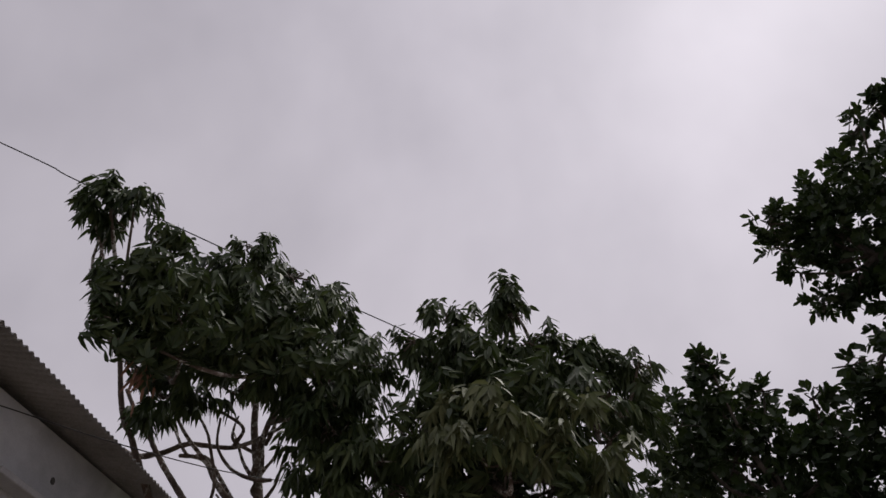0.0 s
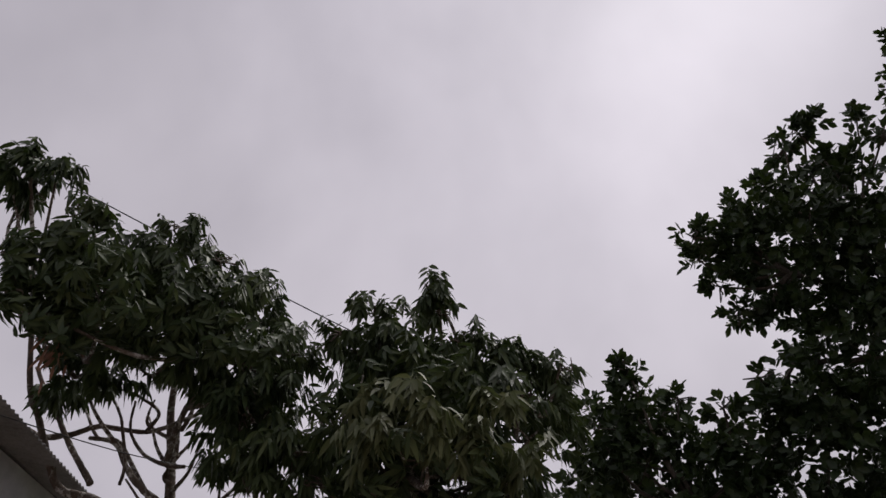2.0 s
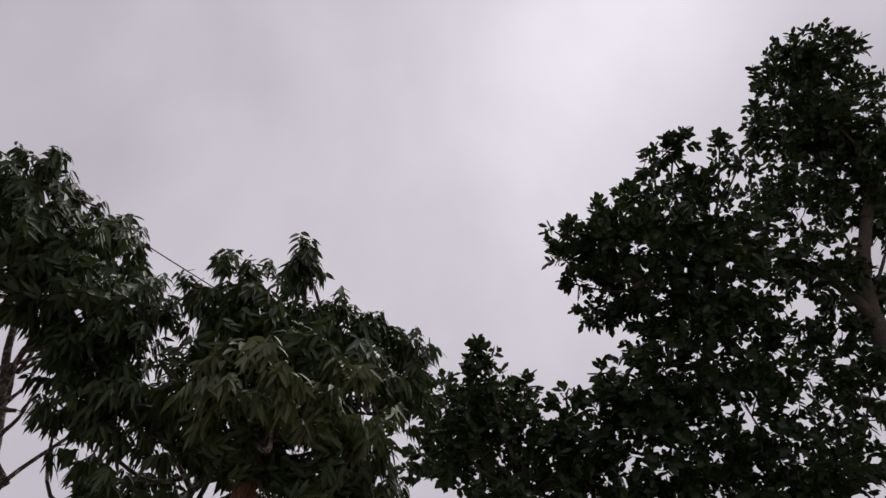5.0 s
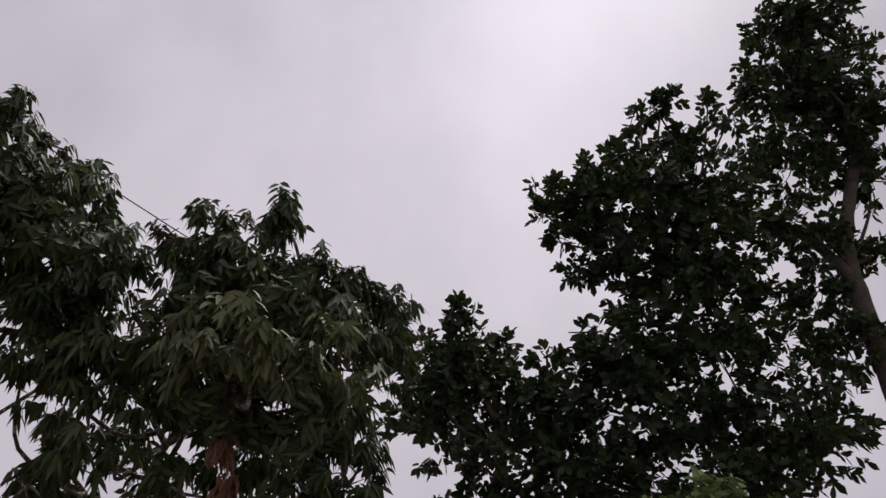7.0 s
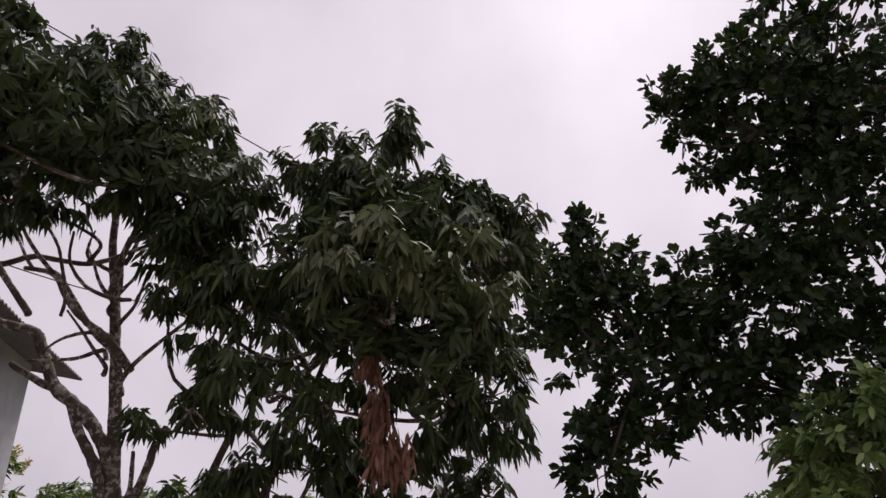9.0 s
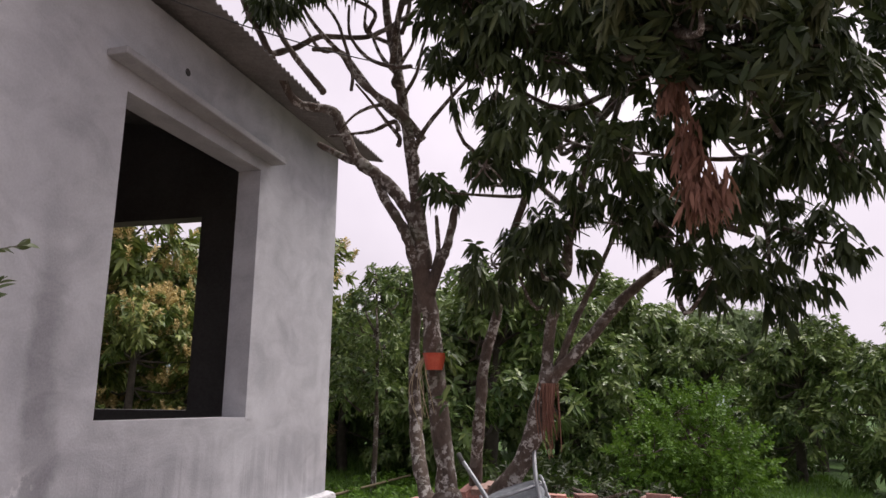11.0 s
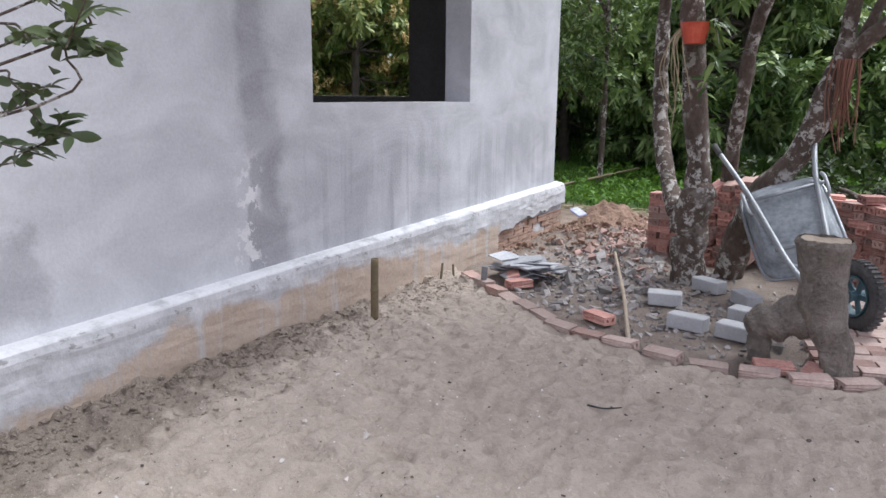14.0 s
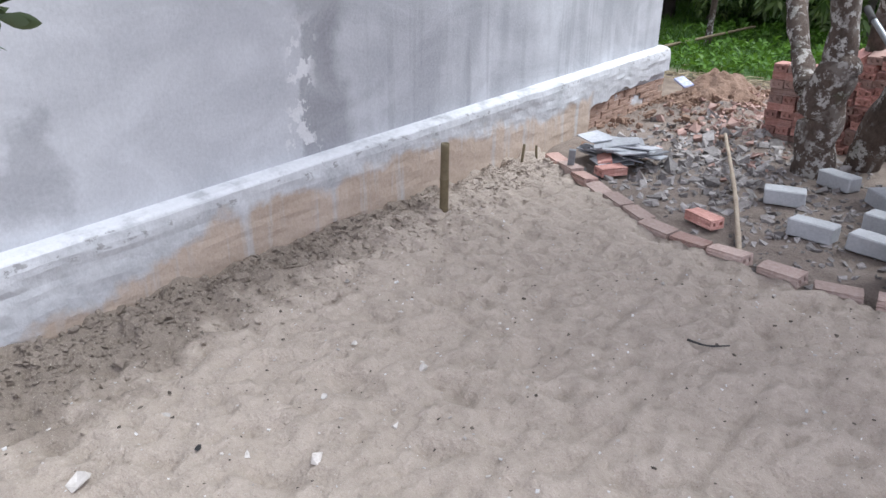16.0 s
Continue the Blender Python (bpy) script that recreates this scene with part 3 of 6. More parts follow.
def sand_height(x, y):
    z = 0.005 * roll_of_land(x * 2, y * 2) + np.clip((4.8 - x) / 0.6, 0.2, 1) * (0.14 * np.minimum(dimple(x, y), 0.05) + 0.10 * np.minimum(tread(x, y), 0.03))
    strip = np.clip((0.72 - x) / 0.4, 0, 1)
    z = z + strip * (0.085 * np.maximum(footing(x, y), -0.2) + 0.01)
    over = y - np.interp(x, EDGE_X, EDGE_Y)
    rim = np.maximum(x - 5.6, -9.1 - y) + 0.25 * roll_of_land(x * 1.5, y * 1.5)
    return np.where(over > 0.03, -0.09, z - 0.2 * np.clip(rim, 0, 0.6))


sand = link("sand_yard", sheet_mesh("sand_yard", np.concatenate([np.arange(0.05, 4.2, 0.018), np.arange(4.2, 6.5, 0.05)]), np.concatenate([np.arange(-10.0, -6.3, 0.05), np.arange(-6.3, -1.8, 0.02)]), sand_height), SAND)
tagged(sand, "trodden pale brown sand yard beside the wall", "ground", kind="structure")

WIN = (-3.415, -1.655, 1.225, 3.385)
bm = bmesh.new()
box(bm, (-0.22, -9.0, -0.1), (0, WIN[0], 4.13))
box(bm, (-0.22, WIN[1], -0.1), (0, 0, 4.13))
box(bm, (-0.22, WIN[0], -0.1), (0, WIN[1], WIN[2]))
box(bm, (-0.22, WIN[0], WIN[3]), (0, WIN[1], 4.13))
wall_front = tagged(part("wall_front", bm, PLASTER), "grey cement-plastered house wall with damp streaks", "wall", kind="structure")
bm = bmesh.new()
OPEN = (-3.75, -1.56, 1.25, 3.40)
box(bm, (-6.0, -0.22, -0.1), (OPEN[0], 0, 4.15))
box(bm, (OPEN[1], -0.22, -0.1), (-0.22, 0, 4.15))
box(bm, (OPEN[0], -0.22, -0.1), (OPEN[1], 0, OPEN[2]))
box(bm, (OPEN[0], -0.22, OPEN[3]), (OPEN[1], 0, 4.15))
g = [bm.verts.new(v) for v in ((-0.22, 0, 4.15), (-6, 0, 4.15), (-6, 0, 5.28), (-0.22, -0.22, 4.15), (-6, -0.22, 4.15), (-6, -0.22, 5.28))]
for f in ((0, 1, 2), (5, 4, 3), (0, 3, 4, 1), (1, 4, 5, 2), (2, 5, 3, 0)):
    bm.faces.new([g[k] for k in f])
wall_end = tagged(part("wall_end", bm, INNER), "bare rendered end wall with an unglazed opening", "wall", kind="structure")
# unseen back and side walls, added to close the room and keep it dark
bm = bmesh.new()
box(bm, (-6.2, -9.0, -0.1), (-6.0, 0, 5.28))
tagged(part("wall_back", bm, INNER), "unseen bare rendered back wall closing the dark room", "wall", kind="structure")
bm = bmesh.new()
box(bm, (-6.0, -9.2, -0.1), (0, -9.0, 5.28))
tagged(part("wall_side", bm, INNER), "unseen bare rendered side wall closing the dark room", "wall", kind="structure")
bm = bmesh.new()
box(bm, (-6.0, -9.0, 0.30), (-0.22, -0.22, 0.42))
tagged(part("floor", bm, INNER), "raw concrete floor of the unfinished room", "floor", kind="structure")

# plinth with a worn top edge and a broken foot by the corner
foot_wave = wave_field(40, 5, 60, 9)


def plinth_mesh():
    ys = np.concatenate([np.arange(-9.0, -1.35, 0.035), np.arange(-1.34, 0.0701, 0.0141)])
    prof = [(0.0, 0.455), (0.05, 0.447), (0.072, 0.432), (0.080, 0.40)] + [(0.081, 0.40 - 0.025 * k) for k in range(1, 21)]
    co, f = [], []
    for y in ys:
        broken = 0.20 + 0.05 * (y + 1.3) + 0.05 * float(foot_wave(y * 1.5, 3)) + 0.02 * float(foot_wave(y * 5, 1))
        for k, (x, z) in enumerate(prof):
            w = (0.012 if k < 9 else 0.008) * float(foot_wave(y, z * 6)) if k else 0.0
            lift = 0.012 * float(foot_wave(y, 5)) if k else 0.0
            if k >= 4 and y > -1.3:
                if k < 12:
                    z = 0.40 + (broken - 0.40) * (k - 3) / 8
                else:
                    z = broken - 0.004 - (broken + 0.1) * (k - 12) / (len(prof) - 13)
                    w -= 0.04 + 0.016 * float(foot_wave(y * 3, z * 3))
                    lift = 0.0
            co.append((x * 1.2 + w, y, z + 0.027 * y + lift))
    m = len(prof)
    for i in range(len(ys) - 1):
        for k in range(m - 1):
            a = i * m + k
            f.append((a, a + 1, a + m + 1, a + m))
    last = (len(ys) - 1) * m
    back = len(co)
    co += [(-0.22, 0.07, 0.455), (-0.22, 0.07, -0.1), (-0.22, 0.0, 0.455), (0.0, 0.0, 0.455)]
    f.append(tuple(range(last, last + m)) + (back + 1, back))
    f.append((last, back, back + 2, back + 3))
    me = bpy.data.meshes.new("plinth")
    me.from_pydata(co, [], f)
    return me


plinth = tagged(link("plinth", plinth_mesh(), PLINTH), "soil-stained cement plinth with a white top edge", "plinth", kind="structure")

# raised plaster band round the window
bm = bmesh.new()
box(bm, (0.001, WIN[1], WIN[2] - 0.02), (0.0035, WIN[1] + 0.13, 3.40))
tagged(part("trim", bm, PLASTER), "raised plaster band round the window opening", "trim", kind="structure")
bm = bmesh.new()
box(bm, (0.001, -3.64, 3.475), (0.16, -1.48, 3.525), bev=0.006)
for q in bm.verts:
    q.co.z += 0.06 * (-1.48 - q.co.y) / 2.16
tagged(part("window_hood", bm, CONCRETE), "thin cast concrete hood over the window", "hood", kind="structure")
# no hole is cut: a dark disc stands for the shade inside it
bm = bmesh.new()
limb(bm, ((-0.05, -2.80, 3.80), (0.004, -2.80, 3.80)), 0.03, 0.03, 12, 0.0, 1)
tagged(part("pipe_hole_disc", bm, RUBBER), "round dark disc standing for the shade in a pipe hole", "hole", kind="structure")

# corrugated roof
ROOF_Z, ROOF_S = 4.065, 0.19


def roof_mesh():
    ys = np.arange(-9.4, 0.33, 0.0125)
    xs = np.linspace(0.42, -6.4, 8)
    wave = 0.014 * np.sin(ys * 2 * math.pi / 0.075)
    co, f = [], []
    for up in (0.0, 0.008):
        for x in xs:
            z = ROOF_Z + (0.42 - x) * ROOF_S + up
            co += [(float(x), float(y), float(z + w + 0.035 * max(0.0, -1.0 - y))) for y, w in zip(ys, wave)]
    n, m = len(ys), len(xs)
    for s in (0, 1):
        for i in range(m - 1):
            for k in range(n - 1):
                a = (s * m + i) * n + k
                f.append((a, a + 1, a + n + 1, a + n) if s == 0 else (a, a + n, a + n + 1, a + 1))
    for k in range(n - 1):
        f.append((k, m * n + k, m * n + k + 1, k + 1))
    for i in range(m - 1):
        a = i * n + n - 1
        f.append((a, a + m * n, a + m * n + n, a + n))
    me = bpy.data.meshes.new("roof")
    me.from_pydata(co, [], f)
    me.shade_smooth()
    return me


roof = tagged(link("roof", roof_mesh(), SHEET), "weathered grey corrugated fibre-cement roof", "roof", kind="structure")
for i, x in enumerate((-0.6, -1.4, -3.0, -4.6)):
    bm = bmesh.new()
    z = ROOF_Z + (0.42 - x) * ROOF_S - 0.075
    box(bm, (x - 0.03, -8.98, z), (x + 0.03, -0.23, z + 0.055))
    part("purlin", bm, INNER, roof)

# wooded hill far beyond the house, with the haze put into its colour
hill_wave = wave_field(25, 0.004, 0.05, 12)
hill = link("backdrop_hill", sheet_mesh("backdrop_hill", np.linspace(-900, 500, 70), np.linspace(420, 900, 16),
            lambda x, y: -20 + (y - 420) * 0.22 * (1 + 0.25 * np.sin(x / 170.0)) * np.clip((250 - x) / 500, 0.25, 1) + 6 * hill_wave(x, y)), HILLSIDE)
tagged(hill, "green wooded hill in the distance, haze painted into its colour", "hill", kind="structure")

# ---- trees ----
SPRAY_MESHES = {}


def spray_parts(name, parent, centres, axes, material, shape):
    """Single leaf sprays as parts, on four shared meshes."""
    if material.name not in SPRAY_MESHES:
        made = []
        for _ in range(4):
            me = leaf_mesh("leaf_spray", *sprays(np.zeros((1, 3)), np.array([[0.0, 0, 1]]), *shape))
            me.materials.append(material)
            made.append(me)
        SPRAY_MESHES[material.name] = made
    for i, (c, a) in enumerate(zip(centres, axes)):
        ob = new(name, SPRAY_MESHES[material.name][i % 4])
        ob.parent = parent
        q = Vector(a).to_track_quat("Z", "Y").to_matrix().to_4x4()
        ob.matrix_basis = Matrix.Translation(Vector(c) - parent.location) @ q @ pose(0, 0, 0, 0, 0, 137 * i % 360)


def leafy_tree(name, label, at, stems, lobes, joints, leaf, bark, density, shape, near=None, per=5, group="", blunt=0.0):
    """A tree from its stems (points, two radii) and the masses of its crown."""
    tree = thing(name, at, label, "tree", group)
    for points, r0, r1 in stems:
        bm = bmesh.new()
        limb(bm, points, r0, r1, 12 if r0 > 0.05 else 8, 0.16, 6)
        part("trunk" if r0 > 0.06 else "branch", bm, bark, tree, soft=True)
    bm = bmesh.new()
    twigs(bm, lobes, joints, per)
    part("fine_branching", bm, bark, tree, soft=True)["kind"] = "stuff"
    c, a = lobe_points(lobes, density)
    single = np.zeros(len(c), bool)
    if near is not None:
        order = np.argsort(np.linalg.norm(c - np.array(near), axis=1))
        single[order[:240]] = True
        spray_parts("leaf_spray", tree, c[single], a[single], leaf, shape)
    crown = link("crown", leaf_mesh("crown", *sprays(c[~single], a[~single], *shape), blunt), leaf, tree)
    crown["kind"] = "stuff"
    return tree


def dead_bunch(parent, at, size, n=40):
    """A hanging bunch of withered leaves."""
    p = np.array(at) + rng.normal(0, 1, (n, 3)) * np.array([0.3, 0.3, 0.5]) * size
    w = np.array([0, 0, -1.0]) + rng.normal(0, 0.28, (n, 3))
    return link("dead_leaves", leaf_mesh("dead_leaves", p, w, rng.normal(size=(n, 3)), 0.13 * rng.uniform(0.7, 1.3, n), 0.026, 0.1), LEAF_DEAD, parent, "withered brown hanging leaves")


LONGAN_SHAPE = (13, 0.118, 0.039, 1.1, 0.55, 0.13, 0.8)
L1 = [
    (0.23, -3.56, 6.17, 0.16), (0.04, -3.61, 6.06, 0.14), (0.45, -3.60, 6.06, 0.12), (0.85, -3.59, 5.12, 0.36), (0.96, -2.93, 5.58, 0.39),
    (1.34, -2.78, 5.56, 0.40), (1.11, -3.40, 4.79, 0.50), (1.54, -3.00, 4.90, 0.53), (1.94, -2.54, 5.28, 0.35), (2.07, -2.38, 5.55, 0.21),
    (0.82, -3.60, 4.58, 0.27), (2.06, -2.80, 4.64, 0.48), (2.36, -2.58, 4.82, 0.27), (2.25, -2.60, 4.16, 0.42), (0.74, -2.50, 4.72, 0.23),
    (2.50, -2.60, 3.95, 0.28), (0.45, -2.40, 4.75, 0.24), (0.96, -2.20, 4.93, 0.20), (0.57, -3.72, 4.72, 0.13), (0.46, -3.64, 5.16, 0.13),
    (0.18, -3.44, 6.01, 0.13), (0.97, -3.82, 5.41, 0.13), (1.75, -2.84, 5.64, 0.13), (1.37, -3.00, 5.92, 0.13),
]
A_STEMS = [
    (((1.62, -1.30, -0.1), (1.66, -1.34, 0.35), (1.68, -1.36, 0.62), (1.62, -1.36, 1.17), (1.53, -1.42, 2.1), (1.46, -1.5, 2.55)), 0.104, 0.064),
    (((1.50, -1.18, 0.45), (1.30, -0.85, 0.75), (1.17, -0.62, 1.14), (1.14, -0.6, 1.65), (1.16, -0.65, 2.1), (1.36, -1.2, 2.5)), 0.07, 0.042),
    (((1.58, -1.33, 0.38), (1.64, -1.38, 0.52), (1.72, -1.37, 0.66)), 0.108, 0.095),
    (((1.62, -1.30, 0.30), (1.64, -1.30, 0.12), (1.66, -1.31, -0.08)), 0.102, 0.130),
    (((1.50, -1.46, 2.45), (1.46, -1.55, 2.9), (1.40, -1.6, 3.4), (1.27, -1.6, 4.16), (1.18, -1.7, 4.74), (1.25, -2.0, 5.3)), 0.068, 0.025),
    (((1.49, -1.48, 2.45), (1.40, -1.52, 2.86), (1.21, -1.58, 3.17), (0.92, -1.60, 3.42), (0.72, -1.60, 3.80), (0.67, -1.65, 3.88), (0.38, -1.75, 3.95), (0.26, -1.90, 4.18), (0.19, -2.15, 4.46), (0.18, -2.40, 4.61), (0.18, -3.0, 5.45), (0.23, -3.6, 6.0)), 0.062, 0.016),
    (((1.50, -1.44, 2.1), (1.42, -1.54, 2.55), (1.36, -1.6, 2.75), (1.18, -1.62, 3.05), (1.01, -1.55, 3.34), (0.74, -1.50, 3.49), (0.46, -1.45, 3.66)), 0.055, 0.026),
    (((1.50, -1.6, 3.55), (1.35, -1.8, 3.75), (1.18, -1.9, 3.87), (1.0, -1.9, 4.05), (0.83, -1.9, 4.30), (0.58, -1.9, 4.36)), 0.04, 0.018),
    (((0.83, -1.9, 4.30), (0.6, -2.1, 4.6), (0.55, -2.6, 5.0)), 0.022, 0.012),
    (((1.48, -1.70, 3.31), (1.39, -1.70, 3.64), (1.15, -1.70, 3.89), (0.78, -1.70, 4.39), (0.55, -1.70, 4.46), (0.31, -1.70, 4.84)), 0.034, 0.012),
    (((1.54, -1.46, 2.25), (1.64, -1.5, 2.5), (1.71, -1.5, 2.68), (1.77, -1.5, 2.97)), 0.05, 0.032),
    (((1.55, -1.46, 2.35), (1.62, -1.5, 2.6), (1.60, -1.5, 2.9)), 0.03, 0.015),
    (((1.25, -1.7, 4.2), (1.5, -2.2, 4.5), (1.9, -2.5, 4.8)), 0.035, 0.014),
]
for k in range(9):
    a = Vector((1.3, -1.65, 3.5 + 0.13 * k))
    q = a.copy()
    way = Vector((rng.uniform(-0.8, 0.5), rng.uniform(-0.5, 0.1), 0.35))
    crook = [q.copy()]
    for _ in range(4):
        q = q + way * 0.22
        way = (way + Vector(rng.normal(0, 0.42, 3))).normalized() * 0.9
        crook.append(q.copy())
    A_STEMS.append((tuple(crook), 0.024, 0.008))
A_STEMS += [
    (((-0.00, -1.90, 4.43), (0.17, -1.90, 4.37), (0.42, -1.90, 4.40), (0.65, -1.90, 4.47), (1.08, -1.90, 4.41), (1.38, -1.90, 4.52), (1.63, -1.90, 4.65)), 0.034, 0.016),
    (((-0.06, -2.00, 5.03), (0.11, -2.00, 4.75), (0.29, -2.00, 4.52), (0.40, -2.00, 4.35), (0.58, -2.00, 4.11), (0.75, -2.00, 3.90)), 0.020, 0.030),
    (((0.68, -2.00, 4.77), (0.83, -2.00, 4.56), (0.90, -2.00, 4.39), (1.00, -2.00, 4.07), (1.00, -2.00, 3.89)), 0.013, 0.016),
    (((1.16, -2.10, 4.33), (1.23, -2.10, 4.50), (1.04, -2.10, 4.65), (0.86, -2.10, 4.73), (0.63, -2.10, 4.78)), 0.020, 0.010),
    (((0.95, -2.00, 4.67), (0.97, -2.00, 4.39), (1.14, -2.00, 4.16), (1.37, -2.00, 4.05), (1.52, -2.00, 4.04)), 0.012, 0.020),
]
A_JOINTS = [(1.25, -1.65, 4.3), (1.2, -1.7, 4.75), (1.25, -2.0, 5.3), (0.3, -2.0, 4.4), (0.2, -2.6, 5.1), (1.5, -2.2, 4.5), (1.9, -2.5, 4.8), (0.55, -2.6, 5.0), (1.4, -1.6, 3.4)]
tree_a = leafy_tree("longan_tree", "old longan tree with lichened grey forked trunk beside the house", (1.62, -1.30, 0), A_STEMS, L1, A_JOINTS, LEAF_LONGAN, BARK, 430, LONGAN_SHAPE, (1.8, -6.0, 3.5), 6)
dead_bunch(tree_a, (0.85, -3.40, 4.41), 0.18, 38)

L2 = [
    (3.45, -2.80, 4.80, 0.36), (3.22, -2.80, 4.80, 0.26), (4.02, -2.75, 4.74, 0.28), (3.19, -2.75, 4.60, 0.37), (3.80, -2.72, 4.55, 0.37), (4.23, -2.59, 4.79, 0.28), (3.50, -3.20, 4.14, 0.47),
    (3.05, -3.00, 4.08, 0.35), (4.03, -2.80, 4.21, 0.45), (4.55, -2.38, 4.51, 0.35), (4.81, -2.19, 4.50, 0.31), (4.46, -2.60, 3.99, 0.45),
    (3.63, -3.40, 3.52, 0.46), (3.15, -3.20, 3.59, 0.32), (4.04, -2.80, 3.57, 0.34), (3.40, -2.80, 3.39, 0.26), (3.75, -2.60, 3.05, 0.31),
    (4.09, -2.80, 3.38, 0.27), (3.24, -2.60, 2.95, 0.26), (2.51, -2.60, 3.29, 0.20),
]
L2_LOW = [
    (2.25, -2.50, 2.99, 0.22), (4.35, -2.50, 3.05, 0.26), (3.22, -2.80, 3.74, 0.26), (3.58, -2.80, 3.58, 0.26), (3.99, -2.90, 3.61, 0.26),
    (2.85, -2.60, 3.61, 0.22), (2.58, -2.60, 3.87, 0.31), (2.34, -2.50, 3.63, 0.22), (2.11, -2.60, 4.30, 0.21), (3.84, -3.00, 3.30, 0.20),
    (3.48, -3.00, 3.37, 0.18), (4.21, -3.00, 3.36, 0.21), (2.90, -2.93, 4.82, 0.13), (3.18, -2.89, 5.04, 0.13), (3.75, -2.93, 5.04, 0.13),
    (4.81, -2.58, 4.70, 0.13), (3.69, -3.00, 5.17, 0.13),
]
L3 = [
    (2.89, -2.80, 3.93, 0.28), (3.57, -3.00, 3.43, 0.22), (2.50, -1.60, 2.52, 0.34), (4.21, -1.20, 2.45, 0.51), (3.20, -1.80, 2.81, 0.40),
    (2.72, -2.20, 3.17, 0.34), (3.88, -3.20, 3.09, 0.30), (4.51, -2.40, 3.21, 0.39), (2.03, -2.00, 4.60, 0.39), (1.79, -1.80, 4.03, 0.24),
    (2.10, -1.80, 3.54, 0.21), (1.72, -1.60, 3.07, 0.17), (2.54, -2.00, 3.53, 0.26), (3.28, -2.40, 3.18, 0.25), (4.13, -2.60, 3.24, 0.26),
    (4.47, -2.40, 2.95, 0.26),
]
L3_LOW = [
    (4.11, -1.80, 2.90, 0.26), (4.49, -1.60, 2.51, 0.32), (2.34, -1.40, 2.56, 0.25), (4.06, -1.20, 2.25, 0.24), (2.14, -1.80, 3.32, 0.18),
    (2.96, -2.20, 2.99, 0.30), (2.76, -1.90, 2.66, 0.25), (3.72, -1.60, 2.37, 0.27), (3.37, -2.00, 2.64, 0.24), (2.08, -1.50, 2.46, 0.21),
    (3.76, -1.60, 2.30, 0.21), (3.52, -1.80, 2.56, 0.24), (3.13, -1.80, 2.67, 0.22), (2.68, -1.80, 2.68, 0.19), (2.26, -1.50, 2.47, 0.20),
    (3.80, -2.00, 2.61, 0.23),
]
L_PALE = [
    (3.12, -3.50, 3.91, 0.22), (3.31, -3.50, 3.58, 0.18), (3.61, -3.60, 3.79, 0.26), (3.88, -3.60, 3.51, 0.21), (4.13, -3.50, 3.79, 0.20),
    (4.38, -3.30, 3.51, 0.17),
]
B_STEMS = [
    (((1.86, -0.98, -0.1), (1.90, -1.05, 0.3), (2.05, -1.14, 0.62), (2.27, -1.18, 0.92), (2.40, -1.18, 1.32), (2.47, -1.18, 1.6)), 0.098, 0.066),
    (((1.93, -1.06, 0.32), (1.88, -1.0, 0.12), (1.85, -0.97, -0.08)), 0.09, 0.112),
    (((2.44, -1.18, 1.5), (2.72, -1.19, 1.78), (3.12, -1.2, 2.22), (3.52, -1.2, 2.53), (3.85, -1.2, 2.78), (4.2, -1.25, 2.74), (4.45, -1.3, 2.60)), 0.056, 0.012),
    (((2.46, -1.18, 1.5), (2.50, -1.2, 1.95), (2.62, -1.25, 2.4), (2.78, -1.4, 3.0), (3.0, -1.7, 3.55), (3.4, -2.1, 3.95), (3.6, -2.5, 4.4)), 0.052, 0.02),
    (((2.48, -1.18, 1.45), (2.66, -1.1, 1.95), (2.86, -1.0, 2.4), (3.1, -1.0, 2.9)), 0.036, 0.016),
    (((1.66, -0.45, -0.1), (1.69, -0.45, 0.6), (1.75, -0.55, 1.18), (1.83, -0.62, 1.78), (1.98, -0.65, 2.29), (2.05, -0.8, 2.65), (2.4, -1.4, 3.2)), 0.066, 0.03),
    (((3.4, -2.1, 3.95), (3.9, -2.4, 4.1), (4.4, -2.5, 4.3)), 0.03, 0.014),
    (((3.0, -1.7, 3.55), (3.3, -2.5, 3.5), (3.5, -3.1, 3.5)), 0.03, 0.012),
]
B_JOINTS = [(3.6, -2.5, 4.4), (3.4, -2.1, 3.95), (4.4, -2.5, 4.3), (3.5, -3.1, 3.5), (4.3, -1.8, 3.3), (2.6, -1.25, 2.4), (3.0, -1.7, 3.55), (2.4, -1.4, 3.2), (3.1, -1.0, 2.9), (3.5, -1.2, 2.52), (3.85, -1.2, 2.78), (4.2, -1.25, 2.74), (3.2, -2.2, 3.6)]
tree_b = leafy_tree("longan_tree", "leaning longan tree with a wide drooping crown over the bricks", (1.86, -0.98, 0), B_STEMS, L2 + L2_LOW + L3 + L3_LOW, B_JOINTS, LEAF_LONGAN, BARK, lambda z: 320 if z > 4.0 else 150, LONGAN_SHAPE, (3.4, -6.5, 2.8), 5)
# front masses in the paler leaf colour that stands for light coming through
pale = lobe_points(L_PALE, 230)
link("young_crown", leaf_mesh("young_crown", *sprays(*pale, *LONGAN_SHAPE)), LEAF_LIT, tree_b, "paler drooping leaves, light through the crown put into their colour")["kind"] = "stuff"
for at, size, n in (((3.50, -2.92, 3.42), 0.13, 70), ((3.51, -2.92, 3.24), 0.14, 90), ((3.56, -2.92, 2.93), 0.13, 80), ((3.58, -2.92, 2.74), 0.16, 120), ((3.60, -2.92, 2.58), 0.15, 110), ((3.70, -2.90, 2.60), 0.14, 100)):
    dead_bunch(tree_b, at, size, n)
bm = bmesh.new()
